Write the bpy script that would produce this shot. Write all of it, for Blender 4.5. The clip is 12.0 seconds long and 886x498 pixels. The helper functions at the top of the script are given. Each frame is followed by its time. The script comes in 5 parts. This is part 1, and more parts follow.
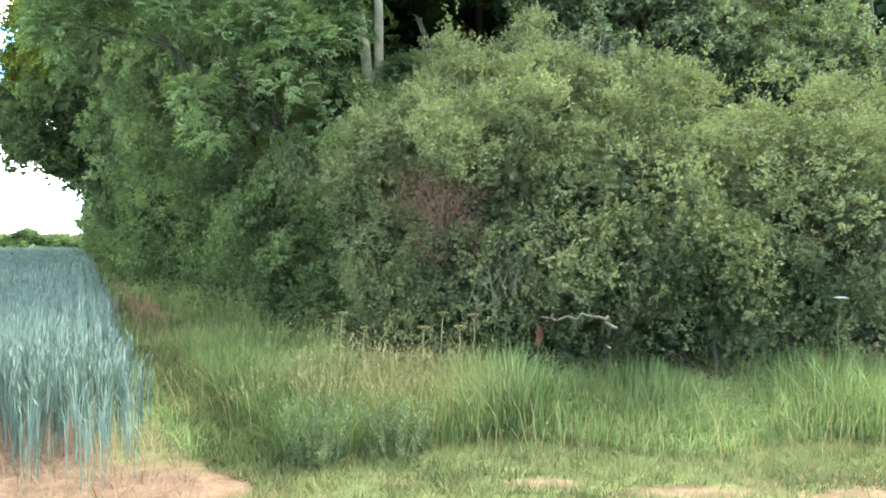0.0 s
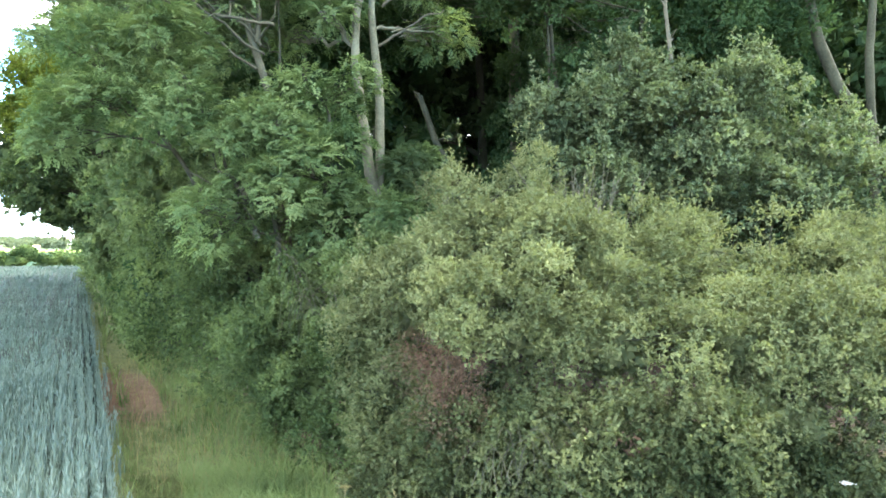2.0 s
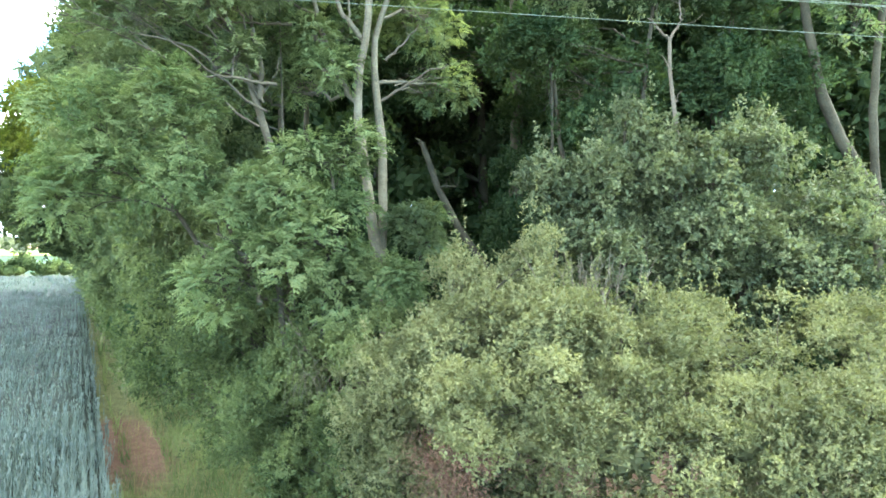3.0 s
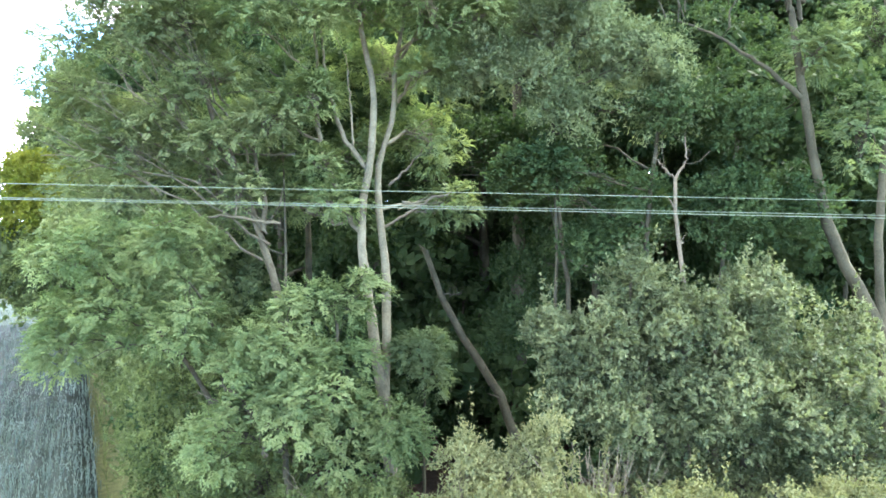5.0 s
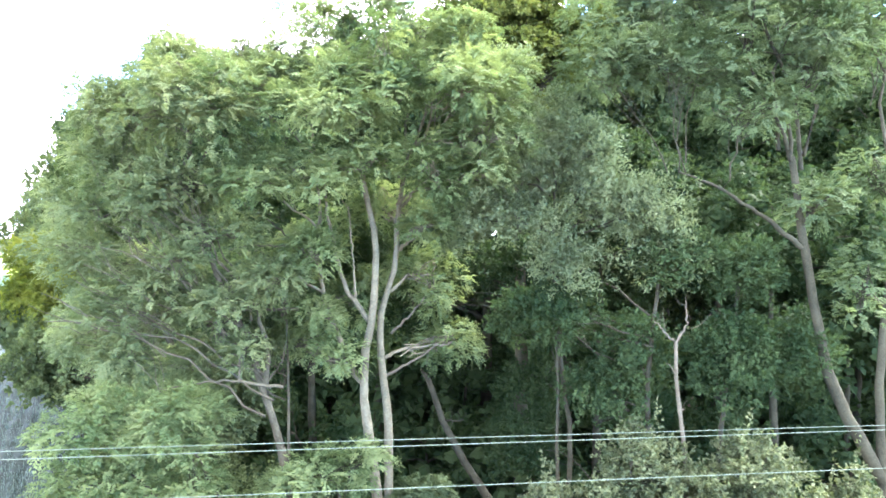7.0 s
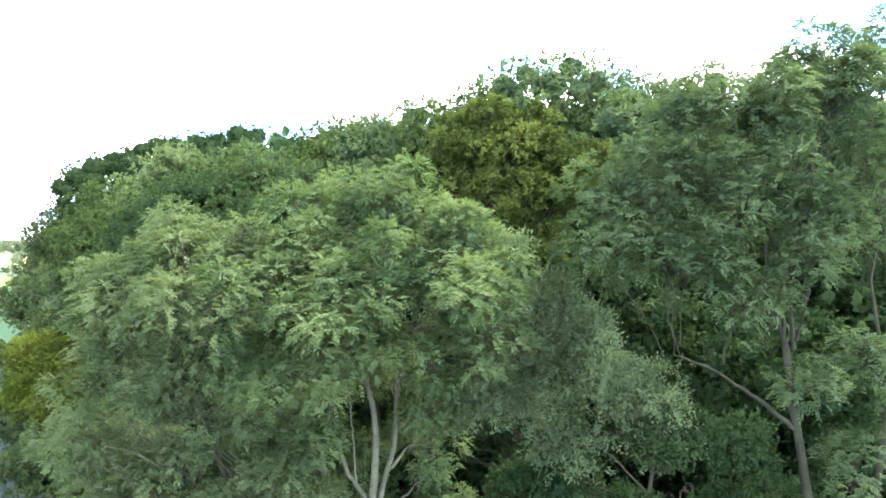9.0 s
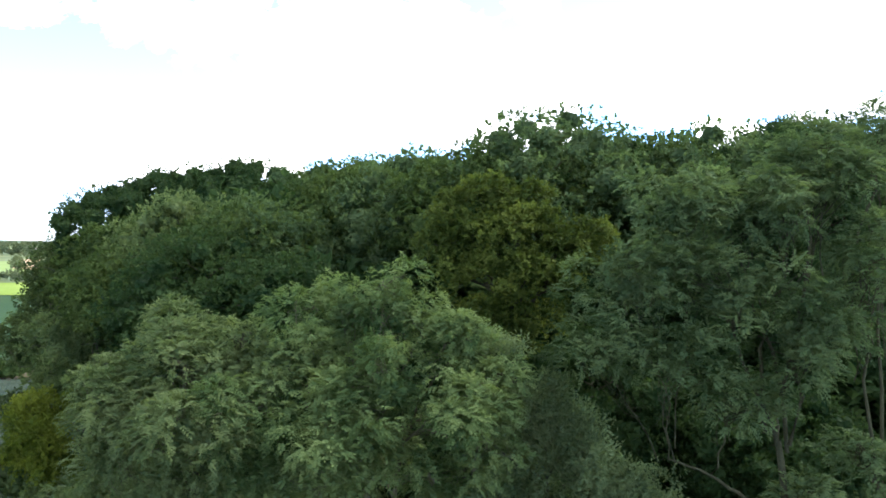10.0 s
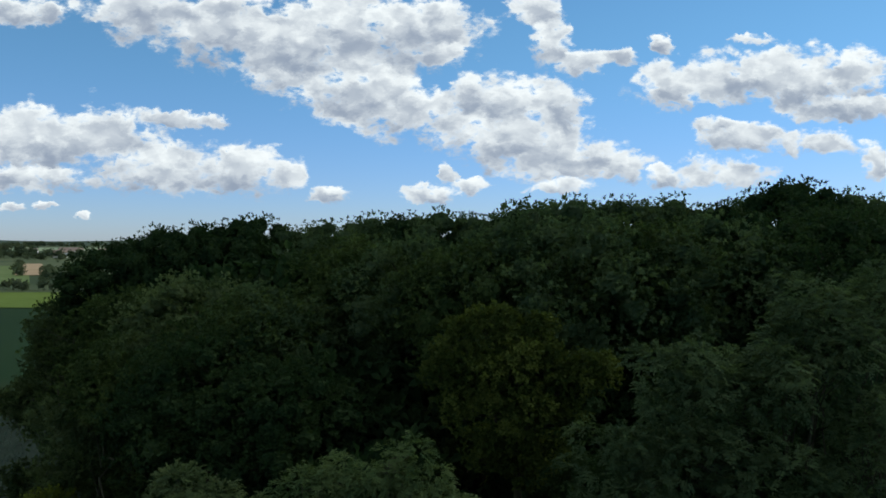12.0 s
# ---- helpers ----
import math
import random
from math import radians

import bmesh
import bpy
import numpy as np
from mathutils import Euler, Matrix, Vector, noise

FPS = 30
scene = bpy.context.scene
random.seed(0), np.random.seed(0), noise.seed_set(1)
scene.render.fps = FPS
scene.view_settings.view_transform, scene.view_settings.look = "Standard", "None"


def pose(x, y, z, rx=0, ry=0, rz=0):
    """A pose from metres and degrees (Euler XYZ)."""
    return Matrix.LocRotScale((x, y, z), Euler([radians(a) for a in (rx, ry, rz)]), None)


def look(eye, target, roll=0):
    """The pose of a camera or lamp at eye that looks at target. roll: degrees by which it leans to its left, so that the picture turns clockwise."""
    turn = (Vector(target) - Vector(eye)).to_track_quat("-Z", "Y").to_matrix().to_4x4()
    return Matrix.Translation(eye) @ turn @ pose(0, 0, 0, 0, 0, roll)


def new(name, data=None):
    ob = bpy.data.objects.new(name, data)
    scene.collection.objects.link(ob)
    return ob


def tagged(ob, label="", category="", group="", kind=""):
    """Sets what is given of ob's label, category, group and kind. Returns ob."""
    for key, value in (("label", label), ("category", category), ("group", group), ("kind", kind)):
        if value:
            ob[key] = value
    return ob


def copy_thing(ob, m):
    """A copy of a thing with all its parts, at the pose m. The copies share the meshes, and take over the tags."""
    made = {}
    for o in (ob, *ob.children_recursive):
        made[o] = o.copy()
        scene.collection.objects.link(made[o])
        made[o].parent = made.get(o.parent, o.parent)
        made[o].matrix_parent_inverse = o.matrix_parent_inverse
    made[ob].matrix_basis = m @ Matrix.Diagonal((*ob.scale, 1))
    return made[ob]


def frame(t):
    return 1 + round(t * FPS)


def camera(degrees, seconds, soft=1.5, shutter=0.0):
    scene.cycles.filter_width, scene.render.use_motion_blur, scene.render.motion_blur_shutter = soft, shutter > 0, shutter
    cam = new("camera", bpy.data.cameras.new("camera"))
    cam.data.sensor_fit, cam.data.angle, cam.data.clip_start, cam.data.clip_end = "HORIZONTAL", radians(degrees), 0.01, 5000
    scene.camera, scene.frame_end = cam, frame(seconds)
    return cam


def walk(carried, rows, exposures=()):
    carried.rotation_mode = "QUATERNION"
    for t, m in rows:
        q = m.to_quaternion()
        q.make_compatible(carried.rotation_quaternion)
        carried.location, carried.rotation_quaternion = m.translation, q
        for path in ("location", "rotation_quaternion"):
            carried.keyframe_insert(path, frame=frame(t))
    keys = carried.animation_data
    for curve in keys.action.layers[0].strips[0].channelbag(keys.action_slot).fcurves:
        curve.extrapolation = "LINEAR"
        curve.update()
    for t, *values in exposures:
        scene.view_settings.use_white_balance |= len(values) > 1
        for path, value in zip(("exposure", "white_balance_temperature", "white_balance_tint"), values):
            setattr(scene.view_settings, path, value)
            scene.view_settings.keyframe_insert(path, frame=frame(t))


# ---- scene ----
# ---------------- camera ----------------
cam = camera(64.0, 12.0, soft=1.65)
ROWS = [
    (0.0, 0.000, 0.000, 1.785, 0.00, -0.65),
    (0.5, -0.022, 0.007, 1.961, -0.06, -0.63),
    (1.0, -0.022, 0.034, 2.491, -0.07, -0.60),
    (1.5, -0.045, 0.058, 3.135, -0.14, -0.58),
    (2.0, -0.052, 0.063, 3.749, -0.10, -0.55),
    (2.5, -0.105, 0.080, 4.350, -0.15, -0.57),
    (3.0, -0.165, 0.123, 4.974, -0.27, -0.62),
    (3.2, -0.187, 0.146, 5.214, -0.28, -0.62),
    (4.8, -0.294, 0.219, 7.412, -0.47, -0.67),
    (5.0, -0.297, 0.222, 7.739, -0.44, -0.68),
    (5.5, -0.273, 0.218, 8.540, -0.31, -0.63),
    (6.0, -0.250, 0.183, 9.311, -0.18, -0.57),
    (6.5, -0.243, 0.172, 10.098, -0.10, -0.54),
    (7.0, -0.257, 0.176, 10.956, -0.14, -0.62),
    (7.2, -0.263, 0.168, 11.295, -0.15, -0.63),
    (8.8, -0.285, 0.013, 14.484, -0.28, -0.62),
    (9.0, -0.290, -0.036, 14.923, -0.35, -0.61),
    (9.5, -0.281, -0.089, 16.052, -0.40, -0.59),
    (10.0, -0.246, -0.152, 17.246, -0.44, -0.61),
    (10.5, -0.177, -0.194, 18.414, -0.42, -0.64),
    (11.0, -0.123, -0.190, 19.523, -0.37, -0.63),
    (11.5, -0.184, -0.206, 20.512, -0.26, -0.60),
    (12.0, -0.342, -0.241, 21.335, -0.34, -0.64),
]
EXPOSURES = [(0.0, 3.62, 6350, 12), (1.0, 3.6, 6350, 12), (2.5, 3.95, 6280, 16), (3.2, 4.09, 6250, 18), (5.0, 4.20, 6230, 25), (6.0, 4.31, 6170, 30), (7.0, 4.40, 6120, 33), (8.8, 3.62, 6330, 19), (9.5, 2.78, 6400, 12), (10.0, 1.95, 6450, 8), (10.5, 0.80, 6350, 4), (11.0, -0.12, 6200, 3), (11.5, -0.54, 6100, 2), (12.0, -0.70, 6100, 2)]
walk(cam, [(t, pose(x, y, z, 90 + pitch, 0, yaw)) for t, x, y, z, yaw, pitch in ROWS], EXPOSURES)

# ---------------- world and sun ----------------
SUN_ELEV, SUN_AZ = 52.0, 62.0      # azimuth counted from ahead (+y) towards the right (+x)
world = bpy.data.worlds.new("sky")
scene.world = world
world.use_nodes = True
W = world.node_tree
W.nodes.clear()


def math_node(tree, op, a, b=None, c=None, clamp=False):
    n = tree.nodes.new("ShaderNodeMath")
    n.operation = op
    n.use_clamp = clamp
    for i, v in enumerate((a, b, c)):
        if v is None:
            continue
        if isinstance(v, (int, float)):
            n.inputs[i].default_value = v
        else:
            tree.links.new(v, n.inputs[i])
    return n.outputs[0]


def ramp(tree, value, lo, hi, a=0.0, b=1.0):
    n = tree.nodes.new("ShaderNodeMapRange")
    n.interpolation_type = "SMOOTHSTEP"
    tree.links.new(value, n.inputs[0])
    for i, v in zip((1, 2, 3, 4), (lo, hi, a, b)):
        n.inputs[i].default_value = v
    return n.outputs[0]


def mix_colour(tree, fac, a, b, blend="MIX"):
    n = tree.nodes.new("ShaderNodeMix")
    n.data_type, n.blend_type = "RGBA", blend
    for sock, v in ((n.inputs[0], fac), (n.inputs[6], a), (n.inputs[7], b)):
        if isinstance(v, (int, float)):
            sock.default_value = v
        elif isinstance(v, tuple):
            sock.default_value = (*v, 1) if len(v) == 3 else v
        else:
            tree.links.new(v, sock)
    return n.outputs[2]


# cumulus by banks: (side, height, half width, half height) of each swelling, as slopes from straight ahead
LEFT_BANK = [(-0.571, 0.145, 0.120, 0.046), (-0.472, 0.147, 0.084, 0.044), (-0.380, 0.105, 0.112, 0.037), (-0.275, 0.101, 0.057, 0.037), (-0.220, 0.092, 0.036, 0.024), (-0.595, 0.087, 0.104, 0.019), (-0.153, 0.065, 0.029, 0.014), (-0.551, 0.049, 0.019, 0.006), (-0.603, 0.047, 0.019, 0.007), (-0.501, 0.035, 0.010, 0.005)]
HIGH_BANK = [(-0.587, 0.320, 0.062, 0.019), (-0.420, 0.323, 0.088, 0.040), (-0.308, 0.308, 0.096, 0.056), (-0.220, 0.269, 0.076, 0.060), (-0.141, 0.285, 0.120, 0.076), (-0.109, 0.209, 0.088, 0.044), (-0.029, 0.296, 0.088, 0.056), (0.011, 0.262, 0.037, 0.019), (-0.029, 0.177, 0.112, 0.033), (-0.356, 0.170, 0.056, 0.011)]
TOWERS = [(0.043, 0.203, 0.038, 0.029), (0.098, 0.195, 0.048, 0.038), (0.161, 0.190, 0.041, 0.043), (0.118, 0.145, 0.112, 0.041), (0.178, 0.113, 0.108, 0.029), (0.254, 0.111, 0.041, 0.021), (0.011, 0.097, 0.011, 0.019), (0.044, 0.079, 0.032, 0.011), (-0.013, 0.065, 0.041, 0.012), (0.178, 0.076, 0.049, 0.010), (0.320, 0.092, 0.027, 0.014), (0.369, 0.100, 0.037, 0.022), (0.427, 0.096, 0.045, 0.022)]
RIGHT_BANK = [(0.158, 0.278, 0.027, 0.035), (0.198, 0.248, 0.037, 0.019), (0.248, 0.256, 0.024, 0.011), (0.134, 0.324, 0.040, 0.021), (0.328, 0.219, 0.061, 0.032), (0.409, 0.227, 0.072, 0.038), (0.501, 0.229, 0.096, 0.045), (0.585, 0.233, 0.056, 0.036), (0.561, 0.189, 0.088, 0.021), (0.433, 0.147, 0.067, 0.022), (0.517, 0.139, 0.064, 0.016), (0.392, 0.161, 0.029, 0.014), (0.616, 0.113, 0.024, 0.029), (0.445, 0.285, 0.032, 0.009), (0.312, 0.275, 0.018, 0.013)]


def billow(tree, x, y, scale, detail):
    """Rounded heads, large and small, like a cauliflower's: 0 on a head, larger in the creases."""
    at = tree.nodes.new("ShaderNodeCombineXYZ")
    tree.links.new(x, at.inputs[0])
    tree.links.new(math_node(tree, "MULTIPLY", y, 1.25), at.inputs[1])
    v = tree.nodes.new("ShaderNodeTexVoronoi")
    v.voronoi_dimensions, v.normalize = "2D", True
    for key, value in (("Scale", scale), ("Detail", detail), ("Roughness", 0.5), ("Lacunarity", 2.3)):
        v.inputs[key].default_value = value
    tree.links.new(at.outputs[0], v.inputs["Vector"])
    return v.outputs["Distance"]


def drift(tree, x, y, scale, detail, rough):
    at, n = tree.nodes.new("ShaderNodeCombineXYZ"), tree.nodes.new("ShaderNodeTexNoise")
    tree.links.new(x, at.inputs[0])
    tree.links.new(math_node(tree, "MULTIPLY", y, 1.6), at.inputs[1])
    n.inputs["Scale"].default_value, n.inputs["Detail"].default_value, n.inputs["Roughness"].default_value = scale, detail, rough
    tree.links.new(at.outputs[0], n.inputs["Vector"])
    split_n = tree.nodes.new("ShaderNodeSeparateColor")
    tree.links.new(n.outputs["Color"], split_n.inputs[0])
    return split_n.outputs[0], split_n.outputs[1]


coord = W.nodes.new("ShaderNodeTexCoord")
split = W.nodes.new("ShaderNodeSeparateXYZ")
W.links.new(coord.outputs["Generated"], split.inputs[0])
ahead = math_node(W, "MAXIMUM", math_node(W, "ABSOLUTE", split.outputs[1]), 0.08)
side, high = math_node(W, "DIVIDE", split.outputs[0], ahead), math_node(W, "DIVIDE", split.outputs[2], ahead)
wx, wy = drift(W, side, high, 16.0, 5.0, 0.6)
side_w = math_node(W, "ADD", side, math_node(W, "MULTIPLY_ADD", wx, 0.050, -0.025))
high_w = math_node(W, "ADD", high, math_node(W, "MULTIPLY_ADD", wy, 0.030, -0.015))
wx, wy = drift(W, side_w, high_w, 55.0, 4.0, 0.6)
side_w = math_node(W, "ADD", side_w, math_node(W, "MULTIPLY_ADD", wx, 0.026, -0.013))
high_w = math_node(W, "ADD", high_w, math_node(W, "MULTIPLY_ADD", wy, 0.018, -0.009))
body, level = None, None
for a, b, ra, rb in LEFT_BANK + HIGH_BANK + TOWERS + RIGHT_BANK:
    da = math_node(W, "MULTIPLY_ADD", side_w, 1 / ra, -a / ra)
    db = math_node(W, "MULTIPLY_ADD", high_w, 1 / rb, -b / rb)
    m = math_node(W, "SUBTRACT", 1.0, math_node(W, "MULTIPLY_ADD", da, da, math_node(W, "MULTIPLY", db, db)))
    m = math_node(W, "MAXIMUM", m, -1.5)
    if body is None:
        body, level = m, db
        continue
    pick = math_node(W, "MULTIPLY_ADD", math_node(W, "SUBTRACT", m, body), 1.2, 0.5, clamp=True)
    level = math_node(W, "MULTIPLY_ADD", math_node(W, "SUBTRACT", db, level), pick, level)
    body = math_node(W, "SMOOTH_MAX", body, m, 0.2)
lump = billow(W, side_w, high_w, 21.0, 2.0)
head, head_lit = billow(W, side_w, high_w, 13.0, 1.2), billow(W, math_node(W, "ADD", side_w, 0.006), math_node(W, "ADD", high_w, 0.013), 13.0, 1.2)
fray, thin = drift(W, side, high, 30.0, 7.0, 0.62)
dense = math_node(W, "ADD", body, math_node(W, "MULTIPLY_ADD", lump, -2.6, 0.97))
dense = math_node(W, "ADD", dense, math_node(W, "MULTIPLY_ADD", fray, 3.2, -1.6))
dense = math_node(W, "ADD", dense, ramp(W, high, 0.36, 0.8, 0.0, 3.6))      # overhead the cloud closes in
cover = math_node(W, "MULTIPLY", ramp(W, dense, -0.25, 0.6), ramp(W, math_node(W, "ADD", dense, thin), 0.3, 1.2, 0.45, 1.0))
relief = math_node(W, "MULTIPLY", math_node(W, "SUBTRACT", head_lit, head), 2.0)
lit = math_node(W, "MULTIPLY_ADD", level, 0.52, 0.44)
lit = math_node(W, "ADD", lit, math_node(W, "MULTIPLY_ADD", ramp(W, dense, 0.2, 1.4), -0.45, 0.26))
lit = ramp(W, math_node(W, "ADD", lit, relief), -0.45, 1.3)
cloud_colour = mix_colour(W, lit, (4.4, 4.9, 6.2), (13.8, 13.5, 13.4))
cloud_colour = mix_colour(W, ramp(W, split.outputs[2], 0.33, 0.6), cloud_colour, (2.85, 2.85, 3.0))      # the dark underside of the cloud overhead
sky = W.nodes.new("ShaderNodeTexSky")
sky.sky_type, sky.sun_disc = "NISHITA", False
sky.sun_elevation, sky.sun_rotation = radians(SUN_ELEV), radians(SUN_AZ)
sky.altitude, sky.air_density, sky.dust_density, sky.ozone_density = 100, 1.0, 0.2, 1.4
tint = mix_colour(W, ramp(W, split.outputs[2], 0.0, 0.3), (0.85, 1.03, 1.62), (0.94, 1.33, 1.52))
tinted = mix_colour(W, 1.0, sky.outputs[0], tint, "MULTIPLY")
both = mix_colour(W, cover, tinted, cloud_colour)
bg = W.nodes.new("ShaderNodeBackground")
bg.inputs["Strength"].default_value = 0.12
W.links.new(both, bg.inputs["Color"])
out = W.nodes.new("ShaderNodeOutputWorld")
W.links.new(bg.outputs[0], out.inputs["Surface"])

sun = new("sun", bpy.data.lights.new("sun", "SUN"))
sun.data.energy, sun.data.angle, sun.data.color = 1.5, radians(10), (1.0, 0.95, 0.86)
sx, sy = math.sin(radians(SUN_AZ)) * math.cos(radians(SUN_ELEV)), math.cos(radians(SUN_AZ)) * math.cos(radians(SUN_ELEV))
sun.matrix_world = look((sx * 100, sy * 100, 100 * math.sin(radians(SUN_ELEV))), (0, 0, 0))


# ---------------- materials ----------------
def material(name):
    m = bpy.data.materials.new(name)
    m.use_nodes = True
    t = m.node_tree
    t.nodes.clear()
    return m, t


def noise_of(t, scale, detail=3.0, rough=0.55, where="Object"):
    c, n = t.nodes.new("ShaderNodeTexCoord"), t.nodes.new("ShaderNodeTexNoise")
    n.inputs["Scale"].default_value, n.inputs["Detail"].default_value, n.inputs["Roughness"].default_value = scale, detail, rough
    t.links.new(c.outputs[where], n.inputs["Vector"])
    return n.outputs[0]


def finish(t, shader):
    o = t.nodes.new("ShaderNodeOutputMaterial")
    t.links.new(shader, o.inputs["Surface"])


def leaf_material(name, dark, light, patch=0.9, through_light=0.38, rough=0.65, gloss=0.06):
    """Foliage: each leaf its own shade, whole sprays lighter or yellower than others, light passing through."""
    m, t = material(name)
    g = t.nodes.new("ShaderNodeNewGeometry")
    clump = ramp(t, noise_of(t, patch, 3.0), 0.32, 0.68)
    each = math_node(t, "MULTIPLY_ADD", g.outputs["Random Per Island"], 0.26, math_node(t, "MULTIPLY", clump, 0.74))
    colour = mix_colour(t, each, dark, light)
    p = t.nodes.new("ShaderNodeBsdfPrincipled")
    p.inputs["Roughness"].default_value = rough
    p.inputs["Specular IOR Level"].default_value = gloss
    t.links.new(colour, p.inputs["Base Color"])
    tr = t.nodes.new("ShaderNodeBsdfTranslucent")
    t.links.new(mix_colour(t, 1.0, colour, (1.10, 1.14, 0.70), "MULTIPLY"), tr.inputs["Color"])
    mx = t.nodes.new("ShaderNodeMixShader")
    mx.inputs[0].default_value = through_light
    t.links.new(p.outputs[0], mx.inputs[1])
    t.links.new(tr.outputs[0], mx.inputs[2])
    finish(t, mx.outputs[0])
    return m


def plain_material(name, a, b, scale=4.0, fine=40.0, rough=0.85, bump=0.3, where="Object", metallic=0.0):
    """Two colours mixed by a broad and a fine noise, with relief."""
    m, t = material(name)
    broad, small = noise_of(t, scale, 4.0, 0.6, where), noise_of(t, fine, 4.0, 0.6, where)
    fac = math_node(t, "ADD", math_node(t, "MULTIPLY", ramp(t, broad, 0.3, 0.7), 0.6), math_node(t, "MULTIPLY", ramp(t, small, 0.3, 0.7), 0.4))
    p = t.nodes.new("ShaderNodeBsdfPrincipled")
    p.inputs["Roughness"].default_value, p.inputs["Metallic"].default_value = rough, metallic
    p.inputs["Specular IOR Level"].default_value = 0.08 if rough > 0.8 else 0.5
    t.links.new(mix_colour(t, fac, a, b), p.inputs["Base Color"])
    bp = t.nodes.new("ShaderNodeBump")
    bp.inputs["Strength"].default_value = bump
    bp.inputs["Distance"].default_value = 0.02
    t.links.new(small, bp.inputs["Height"])
    t.links.new(bp.outputs[0], p.inputs["Normal"])
    finish(t, p.outputs[0])
    return m


ASH_LEAF = leaf_material("ash_leaf", (0.051, 0.087, 0.037), (0.148, 0.199, 0.091), 0.8, 0.46)
# Lit and dim copies of the ash green: light is put into the colour.
LIT_ASH_LEAF = leaf_material("lit_ash_leaf", (0.049, 0.094, 0.036), (0.159, 0.222, 0.093), 0.8, 0.46)
DIM_ASH_LEAF = leaf_material("dim_ash_leaf", (0.036, 0.069, 0.032), (0.114, 0.169, 0.081), 0.8, 0.48)
SALLOW_LEAF = leaf_material("sallow_leaf", (0.055, 0.072, 0.032), (0.140, 0.168, 0.077), 0.9)
BRAMBLE_LEAF = leaf_material("bramble_leaf", (0.017, 0.031, 0.013), (0.129, 0.153, 0.068), 1.1)
HEDGE_LEAF = leaf_material("hedge_leaf", (0.018, 0.037, 0.013), (0.117, 0.163, 0.063), 0.7)
HAW_LEAF = leaf_material("hawthorn_leaf", (0.020, 0.038, 0.015), (0.122, 0.162, 0.074), 1.7, gloss=0.2)
SILVER_LEAF = leaf_material("silver_leaf", (0.053, 0.086, 0.042), (0.166, 0.226, 0.116), 0.8, 0.5)
# Dark oak green; on trees deep in the wood it carries their shade.
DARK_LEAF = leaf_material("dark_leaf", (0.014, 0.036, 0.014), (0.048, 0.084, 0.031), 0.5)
OAK_LEAF = leaf_material("oak_leaf", (0.024, 0.044, 0.010), (0.112, 0.148, 0.034), 0.6)
YELLOW_LEAF = leaf_material("yellow_leaf", (0.050, 0.078, 0.010), (0.130, 0.162, 0.025), 0.6)
DEAD_LEAF = leaf_material("dead_leaf", (0.050, 0.035, 0.021), (0.125, 0.086, 0.054), 1.5, 0.1)
MAPLE_LEAF = leaf_material("maple_leaf", (0.015, 0.036, 0.012), (0.104, 0.155, 0.049), 0.6)
# Lightened green: sunlight on the far trees is put into the colour.
FAR_LIT_LEAF = leaf_material("far_lit_leaf", (0.065, 0.095, 0.060), (0.165, 0.195, 0.115), 0.03)
GRASS_LEAF = leaf_material("grass_blade", (0.040, 0.071, 0.024), (0.173, 0.237, 0.088), 0.7, 0.25)
SHORT_LEAF = leaf_material("short_grass_blade", (0.032, 0.050, 0.017), (0.125, 0.150, 0.060), 0.8, 0.25)
DRY_LEAF = leaf_material("dry_grass_blade", (0.115, 0.115, 0.046), (0.225, 0.198, 0.092), 1.2, 0.2)
WEED_LEAF = leaf_material("weed_leaf", (0.036, 0.060, 0.024), (0.118, 0.150, 0.066), 1.6, 0.2)
WHEAT_LEAF = leaf_material("wheat_blade", (0.037, 0.063, 0.050), (0.129, 0.184, 0.150), 0.25, 0.2, 0.8, 0.05)
WHEAT_EAR = leaf_material("wheat_ear", (0.068, 0.100, 0.079), (0.148, 0.200, 0.160), 0.3, 0.1, 0.8, 0.03)
STRAW_LEAF = leaf_material("dry_straw", (0.10, 0.072, 0.04), (0.185, 0.14, 0.085), 1.0, 0.1)
ASH_BARK = plain_material("ash_bark", (0.058, 0.062, 0.038), (0.150, 0.157, 0.100), 2.5, 30, 0.9, 0.6)
MID_BARK = plain_material("grey_bark", (0.034, 0.036, 0.022), (0.095, 0.098, 0.062), 2.5, 30, 0.9, 0.6)
DARK_BARK = plain_material("dark_bark", (0.021, 0.023, 0.014), (0.058, 0.062, 0.037), 2.5, 30, 0.9, 0.6)
DEAD_WOOD = plain_material("dead_wood", (0.044, 0.045, 0.029), (0.108, 0.109, 0.074), 3.0, 30, 0.9, 0.4)
WIRE_METAL = plain_material("wire_metal", (0.075, 0.115, 0.080), (0.125, 0.175, 0.130), 1.0, 20, 0.85, 0.0)


# ---------------- mesh tools ----------------
def mesh_from(name, verts, quads, mat, smooth=True):
    """A mesh from arrays of corners and four-sided faces."""
    me = bpy.data.meshes.new(name)
    verts, quads = np.asarray(verts, dtype=np.float32), np.asarray(quads, dtype=np.int32)
    me.vertices.add(len(verts))
    me.vertices.foreach_set("co", verts.ravel())
    me.loops.add(quads.size)
    me.loops.foreach_set("vertex_index", quads.ravel())
    me.polygons.add(len(quads))
    me.polygons.foreach_set("loop_start", np.arange(0, quads.size, 4, dtype=np.int32))
    me.polygons.foreach_set("use_smooth", np.full(len(quads), smooth))
    me.materials.append(mat)
    me.update(calc_edges=True)
    return me


def part(name, me, parent, label=""):
    ob = new(name, me)
    ob.parent = parent
    if label:
        ob["label"] = label
    return ob


def unit(v):
    return v / np.maximum(np.linalg.norm(v, axis=-1, keepdims=True), 1e-6)


